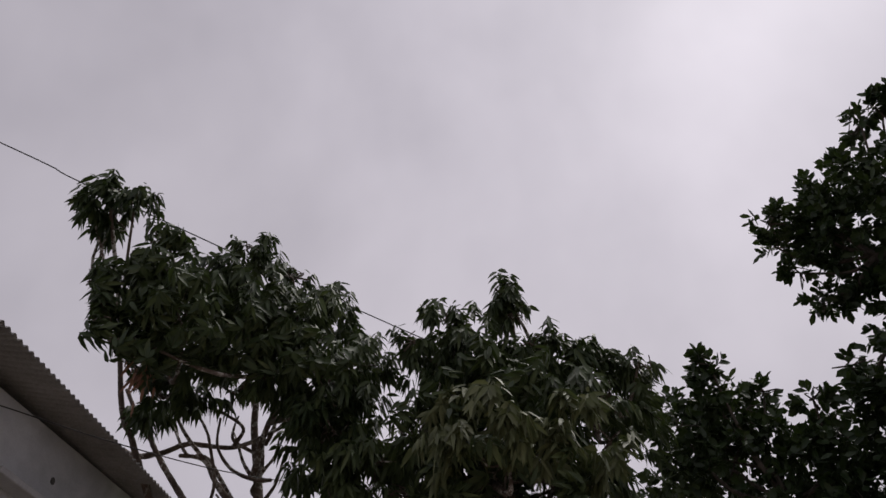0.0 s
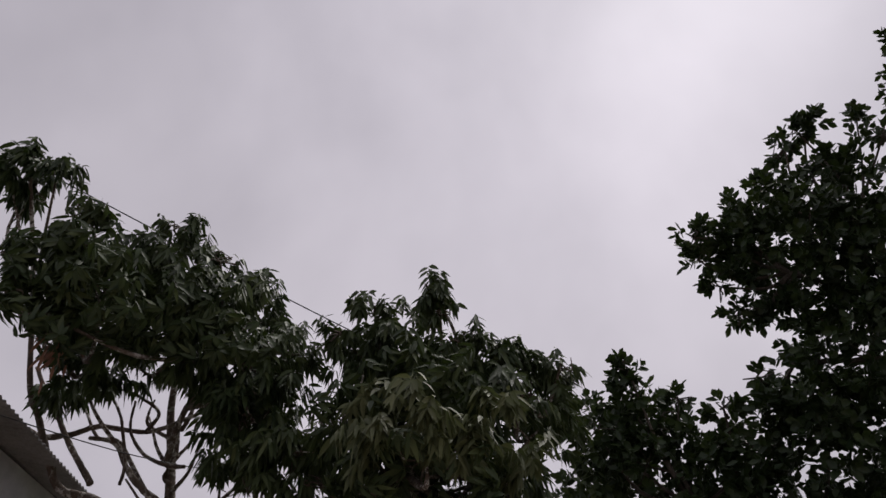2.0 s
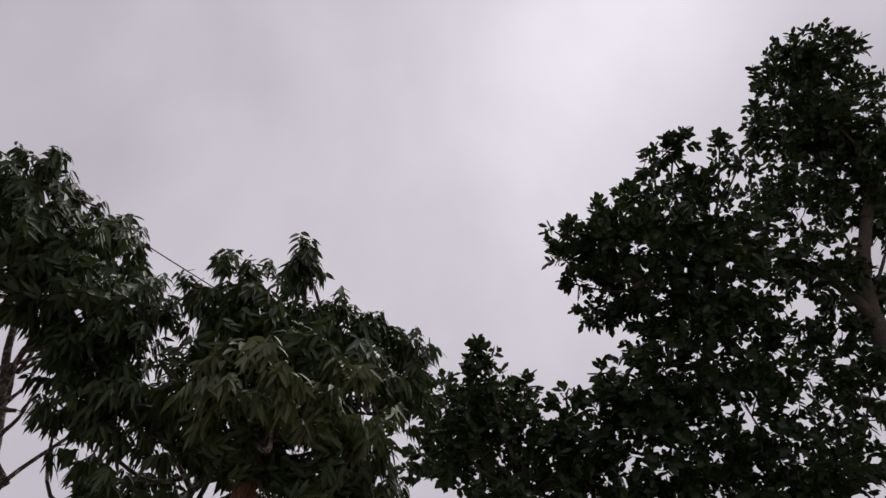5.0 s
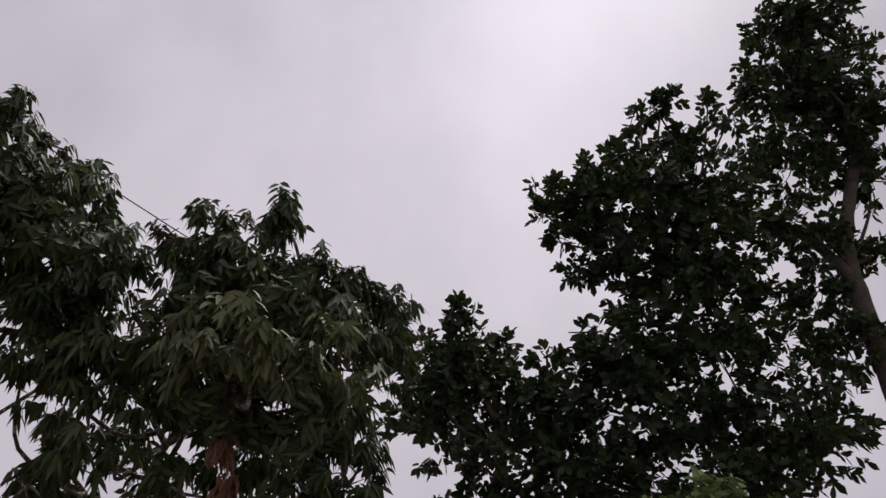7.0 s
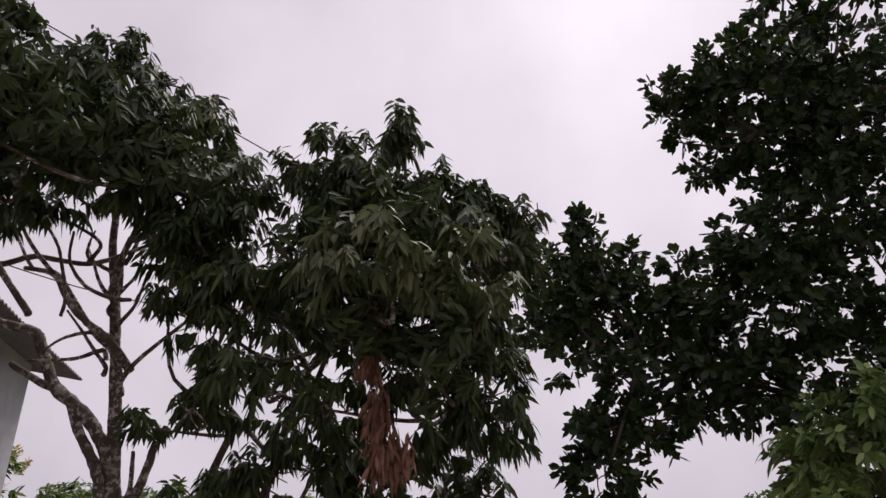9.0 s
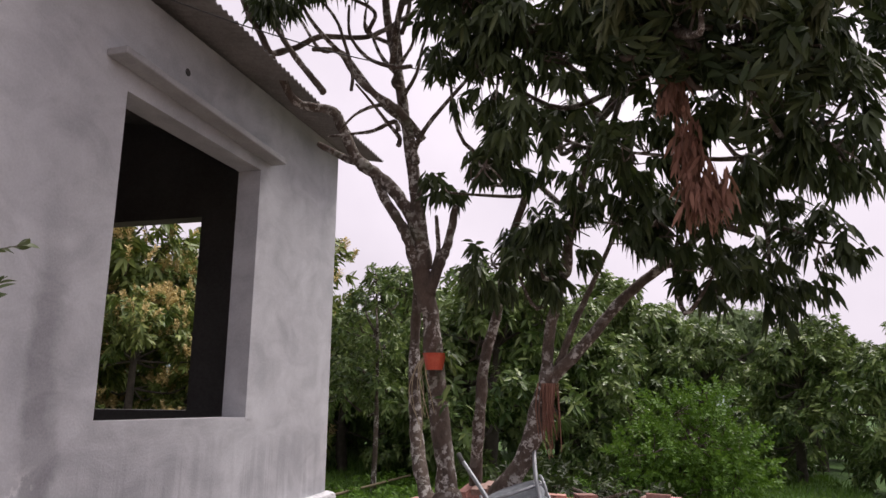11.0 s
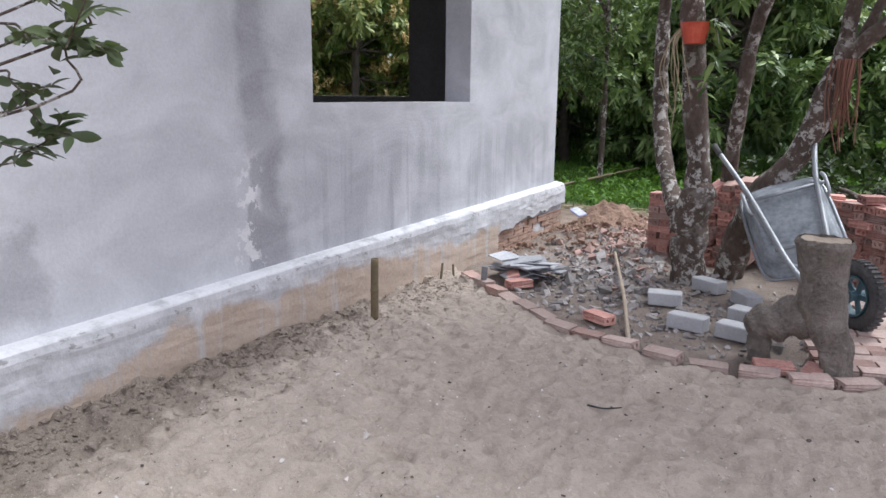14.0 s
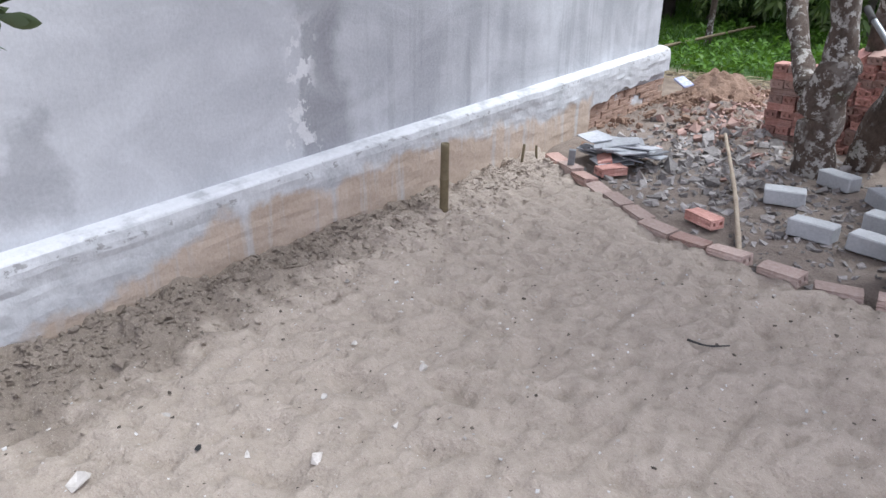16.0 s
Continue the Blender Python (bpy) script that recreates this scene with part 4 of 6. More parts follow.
for _ in range(30):
    x, y, l = 2.50 + rng.normal(0, 0.035), -1.30 + rng.normal(0, 0.03), rng.uniform(0.25, 0.6)
    limb(bm, ((x, y, 1.52), (x + rng.normal(0, 0.012), y - 0.02, 1.52 - l * 0.45), (x + rng.normal(0, 0.018), y, 1.52 - l)), 0.0065, 0.003, 4, 0.2, 3)
part("root_tassel", bm, LEAF_DEAD, tree_b, "brown shreds hanging on the trunk")

J_LOBES = [
    (7.31, -1.79, 6.73, 0.58), (8.11, -1.95, 7.30, 0.47), (7.84, -1.91, 6.35, 0.81), (8.65, -2.22, 6.95, 0.70), (8.38, -2.10, 7.53, 0.24),
    (9.87, -2.75, 9.09, 0.49), (9.75, -2.64, 8.24, 0.51), (10.03, -2.88, 9.56, 0.39), (8.40, -2.05, 5.97, 0.69), (7.53, -1.71, 5.83, 0.30),
    (7.51, -1.58, 4.85, 0.50), (8.11, -1.85, 5.16, 0.79), (8.51, -1.89, 4.57, 0.51), (7.44, -1.66, 4.28, 0.74), (10.48, -2.90, 8.64, 0.45),
    (9.61, -2.50, 7.10, 0.53), (10.40, -2.79, 6.85, 0.36), (9.57, -2.17, 5.27, 0.42), (8.91, -2.10, 3.96, 0.68), (8.13, -1.75, 3.79, 0.63),
]
J_LOW = [
    (6.73, -1.41, 3.69, 0.46), (7.29, -1.47, 3.54, 0.46), (9.58, -2.46, 4.73, 0.42), (8.37, -2.18, 3.41, 0.41), (10.22, -2.58, 5.93, 0.32),
    (10.10, -2.74, 7.44, 0.39), (10.54, -2.97, 7.80, 0.39), (8.85, -2.05, 5.25, 0.41), (5.96, -1.25, 3.64, 0.34), (6.17, -1.33, 3.19, 0.35),
    (7.48, -2.03, 2.95, 0.39), (6.67, -1.44, 3.38, 0.33), (9.48, -2.47, 6.22, 0.39), (9.70, -2.54, 5.81, 0.37), (10.04, -2.77, 7.23, 0.34),
    (10.07, -2.80, 7.96, 0.35), (10.15, -3.18, 9.25, 0.44), (9.97, -2.99, 8.25, 0.47), (7.52, -1.86, 7.42, 0.16), (7.99, -2.05, 7.93, 0.17),
]
J_TIPS = [
    (8.17, -2.14, 8.12, 0.12), (8.82, -2.34, 8.14, 0.12), (7.05, -1.80, 6.82, 0.24), (6.97, -1.71, 5.01, 0.13), (7.22, -1.55, 5.86, 0.13),
    (7.04, -1.55, 5.86, 0.13), (6.97, -1.46, 6.30, 0.13), (6.73, -1.65, 6.53, 0.13), (6.67, -1.81, 6.74, 0.13), (9.22, -2.65, 8.40, 0.13),
    (8.28, -2.21, 8.21, 0.13), (8.79, -2.61, 7.57, 0.13),
]
R_LOBES = [
    (5.75, -1.30, 3.14, 0.34), (5.66, -1.30, 2.73, 0.30), (5.69, -1.20, 2.43, 0.22),
    (5.82, -0.93, 5.16, 0.29), (5.44, -0.86, 4.83, 0.47), (6.13, -0.83, 4.93, 0.32), (5.94, -0.79, 4.47, 0.52), (6.46, -0.98, 4.48, 0.39),
    (6.89, -1.30, 4.49, 0.42), (6.57, -1.24, 4.13, 0.40), (5.84, -1.13, 5.42, 0.13), (6.37, -0.99, 5.14, 0.13), (6.60, -1.52, 4.77, 0.13),
    (5.63, -0.33, 4.39, 0.60), (5.98, -0.39, 5.14, 0.52), (5.90, -0.42, 3.32, 0.28),
]
J_STEMS = [
    (((9.7, -2.6, -0.1), (9.75, -2.65, 2.5), (9.77, -2.66, 4.53), (9.78, -2.67, 5.66), (9.88, -2.78, 6.3), (10.24, -2.91, 7.3), (10.41, -2.8, 8.9)), 0.14, 0.04),
    (((9.78, -2.67, 5.4), (9.45, -2.61, 5.94), (8.98, -2.43, 6.38), (8.3, -2.1, 6.6)), 0.07, 0.025),
    (((10.0, -2.85, 6.7), (10.4, -3.05, 7.5), (10.6, -3.2, 8.3)), 0.07, 0.025),
    (((9.75, -2.6, 3.0), (8.6, -1.8, 3.3), (7.64, -1.43, 3.42), (6.89, -1.22, 3.72), (6.25, -1.04, 3.95), (5.9, -0.8, 4.4)), 0.045, 0.016),
]
J_JOINTS = [(7.6, -1.85, 6.2), (7.4, -1.7, 5.2), (9.78, -2.67, 5.66), (10.24, -2.91, 7.3), (10.41, -2.8, 8.9), (8.98, -2.43, 6.38), (8.3, -2.1, 6.6), (7.64, -1.43, 3.42), (6.25, -1.04, 3.95), (8.6, -1.8, 3.3), (6.89, -1.22, 3.72)]
tree_j = leafy_tree("jackfruit_tree", "tall dark jackfruit tree with broad glossy leaves", (9.7, -2.6, 0), J_STEMS, J_LOBES + J_LOW + J_TIPS + R_LOBES[:-3], J_JOINTS, LEAF_JACK, DARKBARK, 430, (6, 0.125, 0.068, 0.80, 0.1, 0.12), (5.8, -1.0, 4.0), 6, blunt=1.0)

side = lobe_points(R_LOBES[-3:], 260)
link("side_crown", leaf_mesh("side_crown", *sprays(*side, 6, 0.130, 0.065, 0.85, 0.15, 0.12), 1.0), LEAF_LONGAN, tree_j, "thinner leafy side of the crown")["kind"] = "stuff"

# the orchard behind: a few grown trees, set out many times


def orchard_tree(name, label, leaf, height, width, seed, density=300, shape=(9, 0.150, 0.054, 1.1, 0.4, 0.10)):
    r = np.random.default_rng(seed)
    lobes = []
    for _ in range(30):
        a, s = r.uniform(0, 6.3), r.uniform(0.4, 1.1)
        z = r.uniform(0.08, 0.92)
        reach = width * math.sin(math.pi * min(z * 0.78 + 0.2, 1)) ** 0.6
        lobes.append((reach * s * math.cos(a) * 0.8, reach * s * math.sin(a) * 0.8, height * z, r.uniform(0.34, 0.56) * width * 0.5))
    stem = [(((0, 0, -0.1), (0.06, 0.03, height * 0.25), (0.0, 0.1, height * 0.6), (0.1, 0.0, height * 0.85)), 0.12, 0.03)]
    joints = [(0.06, 0.03, height * 0.25), (0, 0.1, height * 0.6), (0, 0, height * 0.45)]
    tree = leafy_tree(name, label, (0, 0, 0), stem, lobes, joints, leaf, DARKBARK, density, shape, None, 3)
    if leaf is LEAF_BLOSSOM:
        pc, pa = lobe_points(lobes, 240)
        high = pa[:, 2] > 0.35
        pc, pa = pc[high] + np.array([0, 0, 0.06]), pa[high] + np.array([0, 0, 0.8])
        link("blossom", leaf_mesh("blossom", *sprays(pc, pa, 22, 0.070, 0.030, 0.9, 0.1, 0.22)), PANICLE, tree, "upright cream flower panicles")["kind"] = "stuff"
    return tree


kinds = {
    "green": orchard_tree("orchard_tree", "rounded green lychee tree in the orchard", LEAF_ORCHARD, 3.2, 1.7, 21),
    "tall": orchard_tree("orchard_tree", "tall loose green orchard tree", LEAF_ORCHARD, 3.7, 1.25, 22),
    "bloom": orchard_tree("orchard_tree", "orchard tree covered in yellowish blossom", LEAF_BLOSSOM, 3.6, 1.7, 23, 230, (10, 0.165, 0.060, 1.05, 0.45, 0.12)),
    "haze": orchard_tree("orchard_tree", "pale olive tree further off in the orchard, haze in its leaf colour", LEAF_HAZE, 3.8, 1.9, 24),
}
SPOTS = {
    "green": ((-2.9, 7.2, 1.18), (0.4, 6.2, 1.12), (-0.6, 8.2, 1.24), (1.7, 8.4, 1.18), (2.6, 11.0, 1.24), (5.9, 8.2, 1.02), (7.6, 7.0, 0.86), (9.5, 8.5, 0.72), (-4.6, 10.5, 1.30), (6.9, 11.5, 0.95), (11.5, 6.0, 1.30), (4.3, 9.8, 1.00)),
    "tall": ((-1.9, 6.6, 0.9), (-2.4, 9.6, 1.32), (7.4, -2.7, 0.85)),
    "bloom": ((-6.4, 5.0, 1.12), (-8.7, 6.4, 1.50), (-7.2, 7.8, 1.32), (-10.9, 7.4, 1.50), (-6.6, 10.0, 1.55), (-13.0, 9.5, 1.30), (-9.6, 11.5, 1.50), (-4.4, 7.0, 1.03)),
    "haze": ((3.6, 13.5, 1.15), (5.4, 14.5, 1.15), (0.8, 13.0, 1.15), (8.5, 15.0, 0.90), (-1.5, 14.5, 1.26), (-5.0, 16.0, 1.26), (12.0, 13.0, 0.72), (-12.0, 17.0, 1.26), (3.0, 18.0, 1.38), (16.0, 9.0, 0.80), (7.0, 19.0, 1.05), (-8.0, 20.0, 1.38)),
}
for key, spots in SPOTS.items():
    first = True
    for i, (x, y, s) in enumerate(spots):
        s *= 1 + 0.13 * math.sin(2.4 * i + len(key))
        m = pose(x, y, -0.03, 0, 0, (i * 77 + len(key) * 40) % 360)
        if first:
            kinds[key].matrix_basis = m @ Matrix.Diagonal((s, s, s, 1))
            first = False
        else:
            made = copy_thing(kinds[key], m)
            made.scale = (s, s, s)
        kinds[key]["group"] = "trees of the orchard"

# bright bush and dark undergrowth
bush = leafy_tree("bush", "bright green leafy bush on the turf", (3.6, 3.0, 0), [(((3.6, 3.0, -0.1), (3.6, 3.0, 0.5), (3.7, 3.05, 1.1)), 0.05, 0.02)],
                  [(3.25, 2.7, 0.75, 0.5), (3.8, 2.8, 0.85, 0.6), (4.3, 3.0, 0.8, 0.5), (3.55, 3.1, 1.25, 0.42), (4.0, 3.2, 1.3, 0.42), (3.4, 2.9, 0.4, 0.5), (4.2, 2.8, 0.4, 0.5), (3.8, 2.6, 0.35, 0.45)],
                  [(3.6, 3.0, 0.5), (3.7, 3.05, 1.1)], LEAF_BUSH, BARK, 520, (11, 0.062, 0.03, 0.85, 0.2, 0.16), None, 5)
bush["category"] = "bush"
leafy_tree("young_tree", "slender young orchard tree with a thin leafy spire", (-1.0, 4.0, 0), [(((-1.0, 4.0, -0.1), (-0.98, 4.0, 1.2), (-1.0, 4.0, 2.4), (-1.06, 4.0, 3.5)), 0.05, 0.01)],
           [
    (-1.05, 4.00, 3.41, 0.14), (-1.07, 4.00, 3.04, 0.25), (-0.81, 4.00, 2.81, 0.30), (-1.39, 4.00, 2.97, 0.24), (-1.62, 4.00, 2.52, 0.35),
    (-0.95, 4.00, 2.36, 0.47), (-1.37, 4.10, 1.92, 0.50), (-1.62, 4.10, 1.46, 0.51), (-1.01, 4.20, 1.56, 0.55),
], [(-0.98, 4.0, 1.2), (-1.0, 4.0, 2.4), (-1.0, 4.0, 1.8)], LEAF_ORCHARD, BARK, 260, (8, 0.125, 0.045, 1.0, 0.4, 0.1), None, 4)
low = leafy_tree("undergrowth", "low dark weeds and ferns behind the bricks", (2.6, 0.9, 0), [(((2.6, 0.9, -0.1), (2.6, 0.9, 0.2), (2.65, 0.9, 0.35)), 0.02, 0.01)],
                 [(1.9, 0.9, 0.22, 0.35), (2.3, 1.3, 0.25, 0.4), (2.8, 1.1, 0.22, 0.38), (3.1, 1.8, 0.22, 0.35), (1.5, 1.8, 0.2, 0.4), (2.2, 2.3, 0.3, 0.5), (1.6, 2.9, 0.3, 0.5), (2.7, 2.6, 0.35, 0.45)],
                 [(2.65, 0.9, 0.35)], LEAF_LONGAN, BARK, 240, (6, 0.12, 0.035, 0.8, 0.35, 0.1), None, 2)
low["category"] = "weeds"

# turf
n = 26000
gx, gy = rng.uniform(-4.5, 6.5, n), rng.uniform(1.3, 10.5, n)
keep = (gy > 1.7 + 0.5 * roll_of_land(gx, gy * 0.3)) & ~((gx > 3.0) & (gy < 2.0 + 0.4 * roll_of_land(gy, gx)))
gx, gy = gx[keep], gy[keep]
gb = np.stack([gx, gy, np.full(len(gx), -0.04)], -1)
gw = np.stack([rng.normal(0, 0.35, len(gx)), rng.normal(0, 0.35, len(gx)), np.ones(len(gx))], -1)
grass = link("grass", leaf_mesh("grass", gb, gw, rng.normal(size=gw.shape), rng.uniform(0.06, 0.24, len(gx)), 0.014, 0.3), GRASS)
tagged(grass, "short bright green grass under the trees", "grass", kind="stuff")

# weeds between the blades
n = 420
wx, wy = rng.uniform(-1.6, 3.2, n), 1.5 + 5 * rng.random(n) ** 1.5
wc = np.stack([wx, wy, rng.uniform(0.0, 0.10, n)], -1)
weeds = link("weeds", leaf_mesh("weeds", *sprays(wc, rng.normal(0, 0.35, (n, 3)) + np.array([0, 0, 1.0]), 9, 0.11, 0.035, 0.9, 0.35, 0.09)), LEAF_BUSH)
tagged(weeds, "leafy weeds growing through the grass", "weeds", kind="stuff")


def oval_leaf(base, way, up, length, width):
    """A thick oval leaf folded along its midrib."""
    w = Vector(way).normalized()
    s = w.cross(Vector(up)).normalized()
    n = s.cross(w)
    bm = bmesh.new()
    prof = ((0.0, 0.03), (0.12, 0.34), (0.3, 0.82), (0.5, 1.0), (0.7, 0.86), (0.87, 0.5), (1.0, 0.02))
    rows = []
    for u, k in prof:
        c = Vector(base) + w * length * u - n * length * 0.22 * u * u
        rows.append([bm.verts.new(c + s * width * 0.5 * k * e + n * width * 0.16 * k * abs(e)) for e in (-1, 0, 1)])
    for a, b in zip(rows, rows[1:]):
        for q in range(2):
            bm.faces.new((a[q], a[q + 1], b[q + 1], b[q]))
    me = bpy.data.meshes.new("leaf")
    bm.to_mesh(me)
    bm.free()
    me.shade_smooth()
    return me


# shrub branch that reaches in front of the wall
shrub = thing("shrub", (0.75, -6.55, 0), "slender shrub branch with thick green leaves before the wall", "shrub")
for points in (
    ((1.16, -5.60, 1.38), (1.22, -5.55, 1.48), (1.26, -5.50, 1.56), (1.30, -5.45, 1.67)),
    ((1.19, -5.65, 1.25), (1.31, -5.65, 1.37), (1.42, -5.65, 1.49)),
    ((0.77, -5.60, 1.31), (0.99, -5.60, 1.30), (1.09, -5.60, 1.21), (1.22, -5.60, 1.18)),
    ((0.90, -5.65, 1.42), (1.19, -5.65, 1.39), (1.32, -5.65, 1.40), (1.38, -5.60, 1.37)),
    ((0.68, -5.60, 1.19), (0.90, -5.60, 1.15), (1.08, -5.60, 1.13)),
    ((1.00, -5.40, 1.73), (1.19, -5.40, 1.82), (1.31, -5.35, 1.86)),
    ((0.94, -5.50, 1.82), (1.10, -5.50, 1.89), (1.24, -5.50, 1.93)),
    ((0.83, -5.55, 1.54), (1.02, -5.55, 1.54), (1.13, -5.55, 1.48), (1.29, -5.55, 1.46)),
    ((0.91, -5.60, 1.38), (1.07, -5.60, 1.41), (1.21, -5.60, 1.40), (1.34, -5.60, 1.37)),
    ((0.74, -5.50, 1.64), (0.96, -5.50, 1.64), (1.13, -5.50, 1.59), (1.27, -5.50, 1.59)),
    ((1.07, -5.45, 1.55), (1.20, -5.45, 1.60), (1.28, -5.45, 1.66), (1.35, -5.45, 1.72)),
    ((0.87, -5.60, 1.09), (1.01, -5.60, 1.13), (1.13, -5.60, 1.17), (1.19, -5.60, 1.22)),
    ((0.89, -5.60, 1.22), (1.02, -5.60, 1.27), (1.15, -5.60, 1.29)),
):
    bm = bmesh.new()
    limb(bm, ((0.75, -6.5, 1.0), *points), 0.0045, 0.0016, 6, 0.05, 5)
    twig = part("branch", bm, BARK, shrub, soft=True)
    line = spline(points, 5)
    for i in range(3, len(line)):
        for side in (-1, 1):
            way = line[min(i + 1, len(line) - 1)] - line[i - 1]
            out = way.normalized().cross(Vector((0, 0, 1))) * side + way.normalized() * 0.9 + Vector(rng.normal(0, 0.35, 3))
            if rng.random() < 0.85:
                me = oval_leaf(line[i], out, Vector((0, 0, 1)) + Vector(rng.normal(0, 0.6, 3)), rng.uniform(0.045, 0.075), rng.uniform(0.021, 0.03))
                link("leaf", me, LEAF_SHRUB, twig)
bm = bmesh.new()
limb(bm, ((0.75, -6.55, -0.05), (0.72, -6.5, 0.5), (0.75, -6.5, 1.0), (0.9, -6.4, 1.9), (1.0, -6.3, 2.4)), 0.02, 0.008, 8, 0.1, 5)
part("stem", bm, BARK, shrub, soft=True)


# ---- things on the ground ----


def brick_mesh(name, sx, sy, sz, seed, material):
    """A clay brick with two holes through it and chipped corners."""
    r = np.random.default_rng(seed)
    bm = bmesh.new()
    x, y = sx / 2, sy / 2
    holes = ((-y * 0.5, sz * 0.5), (y * 0.5, sz * 0.5))
    ends = []
    for e in (-x, x):
        cols = [[bm.verts.new((e, yy, zz)) for zz in (0, sz)] for yy in (-y, 0.0, y)]
        ends.append(cols)
    a, b = ends
    for k in range(2):
        bm.faces.new((a[k][0], a[k + 1][0], b[k + 1][0], b[k][0]))
        bm.faces.new((a[k][1], b[k][1], b[k + 1][1], a[k + 1][1]))
    for k, inward in ((0, 1), (2, -1)):
        low = (a[k][0], b[k][0])
        for u, dip in ((0.20, 0), (0.27, 1), (0.34, 0), (0.46, 0), (0.53, 1), (0.60, 0), (0.72, 0), (0.79, 1), (0.86, 0), (1.0, 0)):
            high = (a[k][1], b[k][1]) if u == 1.0 else tuple(bm.verts.new((e, (-y if k == 0 else y) + inward * dip * 0.0045, sz * u)) for e in (-x, x))
            bm.faces.new((low[0], low[1], high[1], high[0]))
            low = high
    for cols, s in ((a, 1), (b, -1)):
        for k in range(2):
            rim = [cols[k][0], cols[k][1], cols[k + 1][1], cols[k + 1][0]]
            mid = sum((v.co for v in rim), Vector()) / 4
            inner = [bm.verts.new(mid + (v.co - mid) * 0.42) for v in rim]
            deep = [bm.verts.new(v.co + Vector((s * 0.014, 0, 0))) for v in inner]
            for q in range(4):
                bm.faces.new((rim[q], rim[(q + 1) % 4], inner[(q + 1) % 4], inner[q]))
                bm.faces.new((inner[q], inner[(q + 1) % 4], deep[(q + 1) % 4], deep[q]))
            bm.faces.new(deep)
    for v in bm.verts:
        v.co += Vector(r.normal(0, 0.002, 3))
    me = bpy.data.meshes.new(name)
    bmesh.ops.recalc_face_normals(bm, faces=bm.faces)
    bm.to_mesh(me)
    bm.free()
    me.materials.append(material)
    return me


BL, BW, BH = 0.178, 0.086, 0.050
BRICKS = [brick_mesh("brick", BL, BW, BH, 30 + i, BRICK) for i in range(4)] + [brick_mesh("brick", BL, BW, BH, 40, BRICKDUST), brick_mesh("brick", BL, BW, BH, 41, MORTAR), brick_mesh("brick", BL, BW, BH, 42, PAVER)]


def set_brick(parent, m, i):
    ob = new("brick", BRICKS[i % len(BRICKS)])
    ob.parent = parent
    ob.matrix_parent_inverse = Matrix.Translation(-parent.location)
    ob.matrix_basis = m
    return ob


# long curved stack of bricks behind the trees
stack = thing("brick_stack", (2.8, -0.95, 0), "curved dry stack of red clay bricks", "bricks")
LINE_X = (1.60, 1.8, 2.0, 2.5, 2.85, 3.2, 3.62)
LINE_Y = (-0.36, -0.38, -0.42, -0.70, -1.02, -1.22, -1.30)
LINE_H = (10, 10, 10, 11, 11, 11, 11)
dense_x = np.linspace(LINE_X[0], LINE_X[-1], 200)
dense_y = np.interp(dense_x, LINE_X, LINE_Y)
arc = np.concatenate([[0], np.cumsum(np.hypot(np.diff(dense_x), np.diff(dense_y)))])
for course in range(13):
    s = 0.02 if course % 2 else 0.0
    while s < arc[-1] - 0.1:
        head = rng.random() < 0.72
        step = (BW if head else BL) + 0.007 + abs(rng.normal(0, 0.005))
        mid = s + step / 2
        x, y = np.interp(mid, arc, dense_x), np.interp(mid, arc, dense_y)
        dx, dy = np.interp(mid + 0.05, arc, dense_x) - np.interp(mid - 0.05, arc, dense_x), np.interp(mid + 0.05, arc, dense_y) - np.interp(mid - 0.05, arc, dense_y)
        turn = math.degrees(math.atan2(dy, dx))
        top = np.interp(x, LINE_X, LINE_H) + (1.4 if 3.2 < x < 3.45 else 0)
        if course < top - 0.3:
            out = rng.normal(0, 0.011) + (0.01 if course < 4 else 0)
            if head:
                set_brick(stack, pose(x - math.sin(radians(turn)) * (0.06 - out), y + math.cos(radians(turn)) * (0.06 - out), course * (BH + 0.003) - 0.01, 0, 0, turn + 90 + rng.normal(0, 2.5)), int(rng.choice((0, 1, 2, 3, 4, 4))))
            else:
                for back in (0.0, 0.09):
                    o = out - back
                    set_brick(stack, pose(x + math.sin(radians(turn)) * o, y - math.cos(radians(turn)) * o, course * (BH + 0.003) - 0.01, 0, 0, turn + rng.normal(0, 1.5)), int(rng.integers(0, 5)))
        s += step
for x, y, z, t, tilt in ((3.28, -1.2, 0.60, 80, 0), (3.39, -1.22, 0.60, 84, 0), (3.30, -1.22, 0.66, -8, 90), (3.05, -1.13, 0.585, 30, 0), (2.72, -0.86, 0.585, 40, 4), (2.45, -0.66, 0.55, 12, 3), (3.55, -1.26, 0.58, 10, 0)):
    set_brick(stack, pose(x, y, z, tilt, 0, t), int(rng.integers(0, 5)))

# short stack beside the forked trunk
short = thing("brick_stack", (1.33, -0.62, 0), "short neat stack of red bricks beside the trunk", "bricks")
for course in range(10):
    if course % 2:
        for k in range(4):
            set_brick(short, pose(1.20 + 0.093 * k + rng.normal(0, 0.005), -0.62 + rng.normal(0, 0.008), course * (BH + 0.003) - 0.01, 0, 0, 86 + rng.normal(0, 2)), int(rng.integers(0, 5)))
    else:
        for k in range(2):
            for row in range(2):
                set_brick(short, pose(1.245 + 0.186 * k + rng.normal(0, 0.006), -0.665 + 0.092 * row, course * (BH + 0.003) - 0.01, 0, 0, -4 + rng.normal(0, 2)), int(rng.integers(0, 5)))

# bricks leaning between the trunks
leaning = thing("brick_heap", (1.72, -0.62, 0), "red bricks leaning and piled between the two trunks", "bricks")
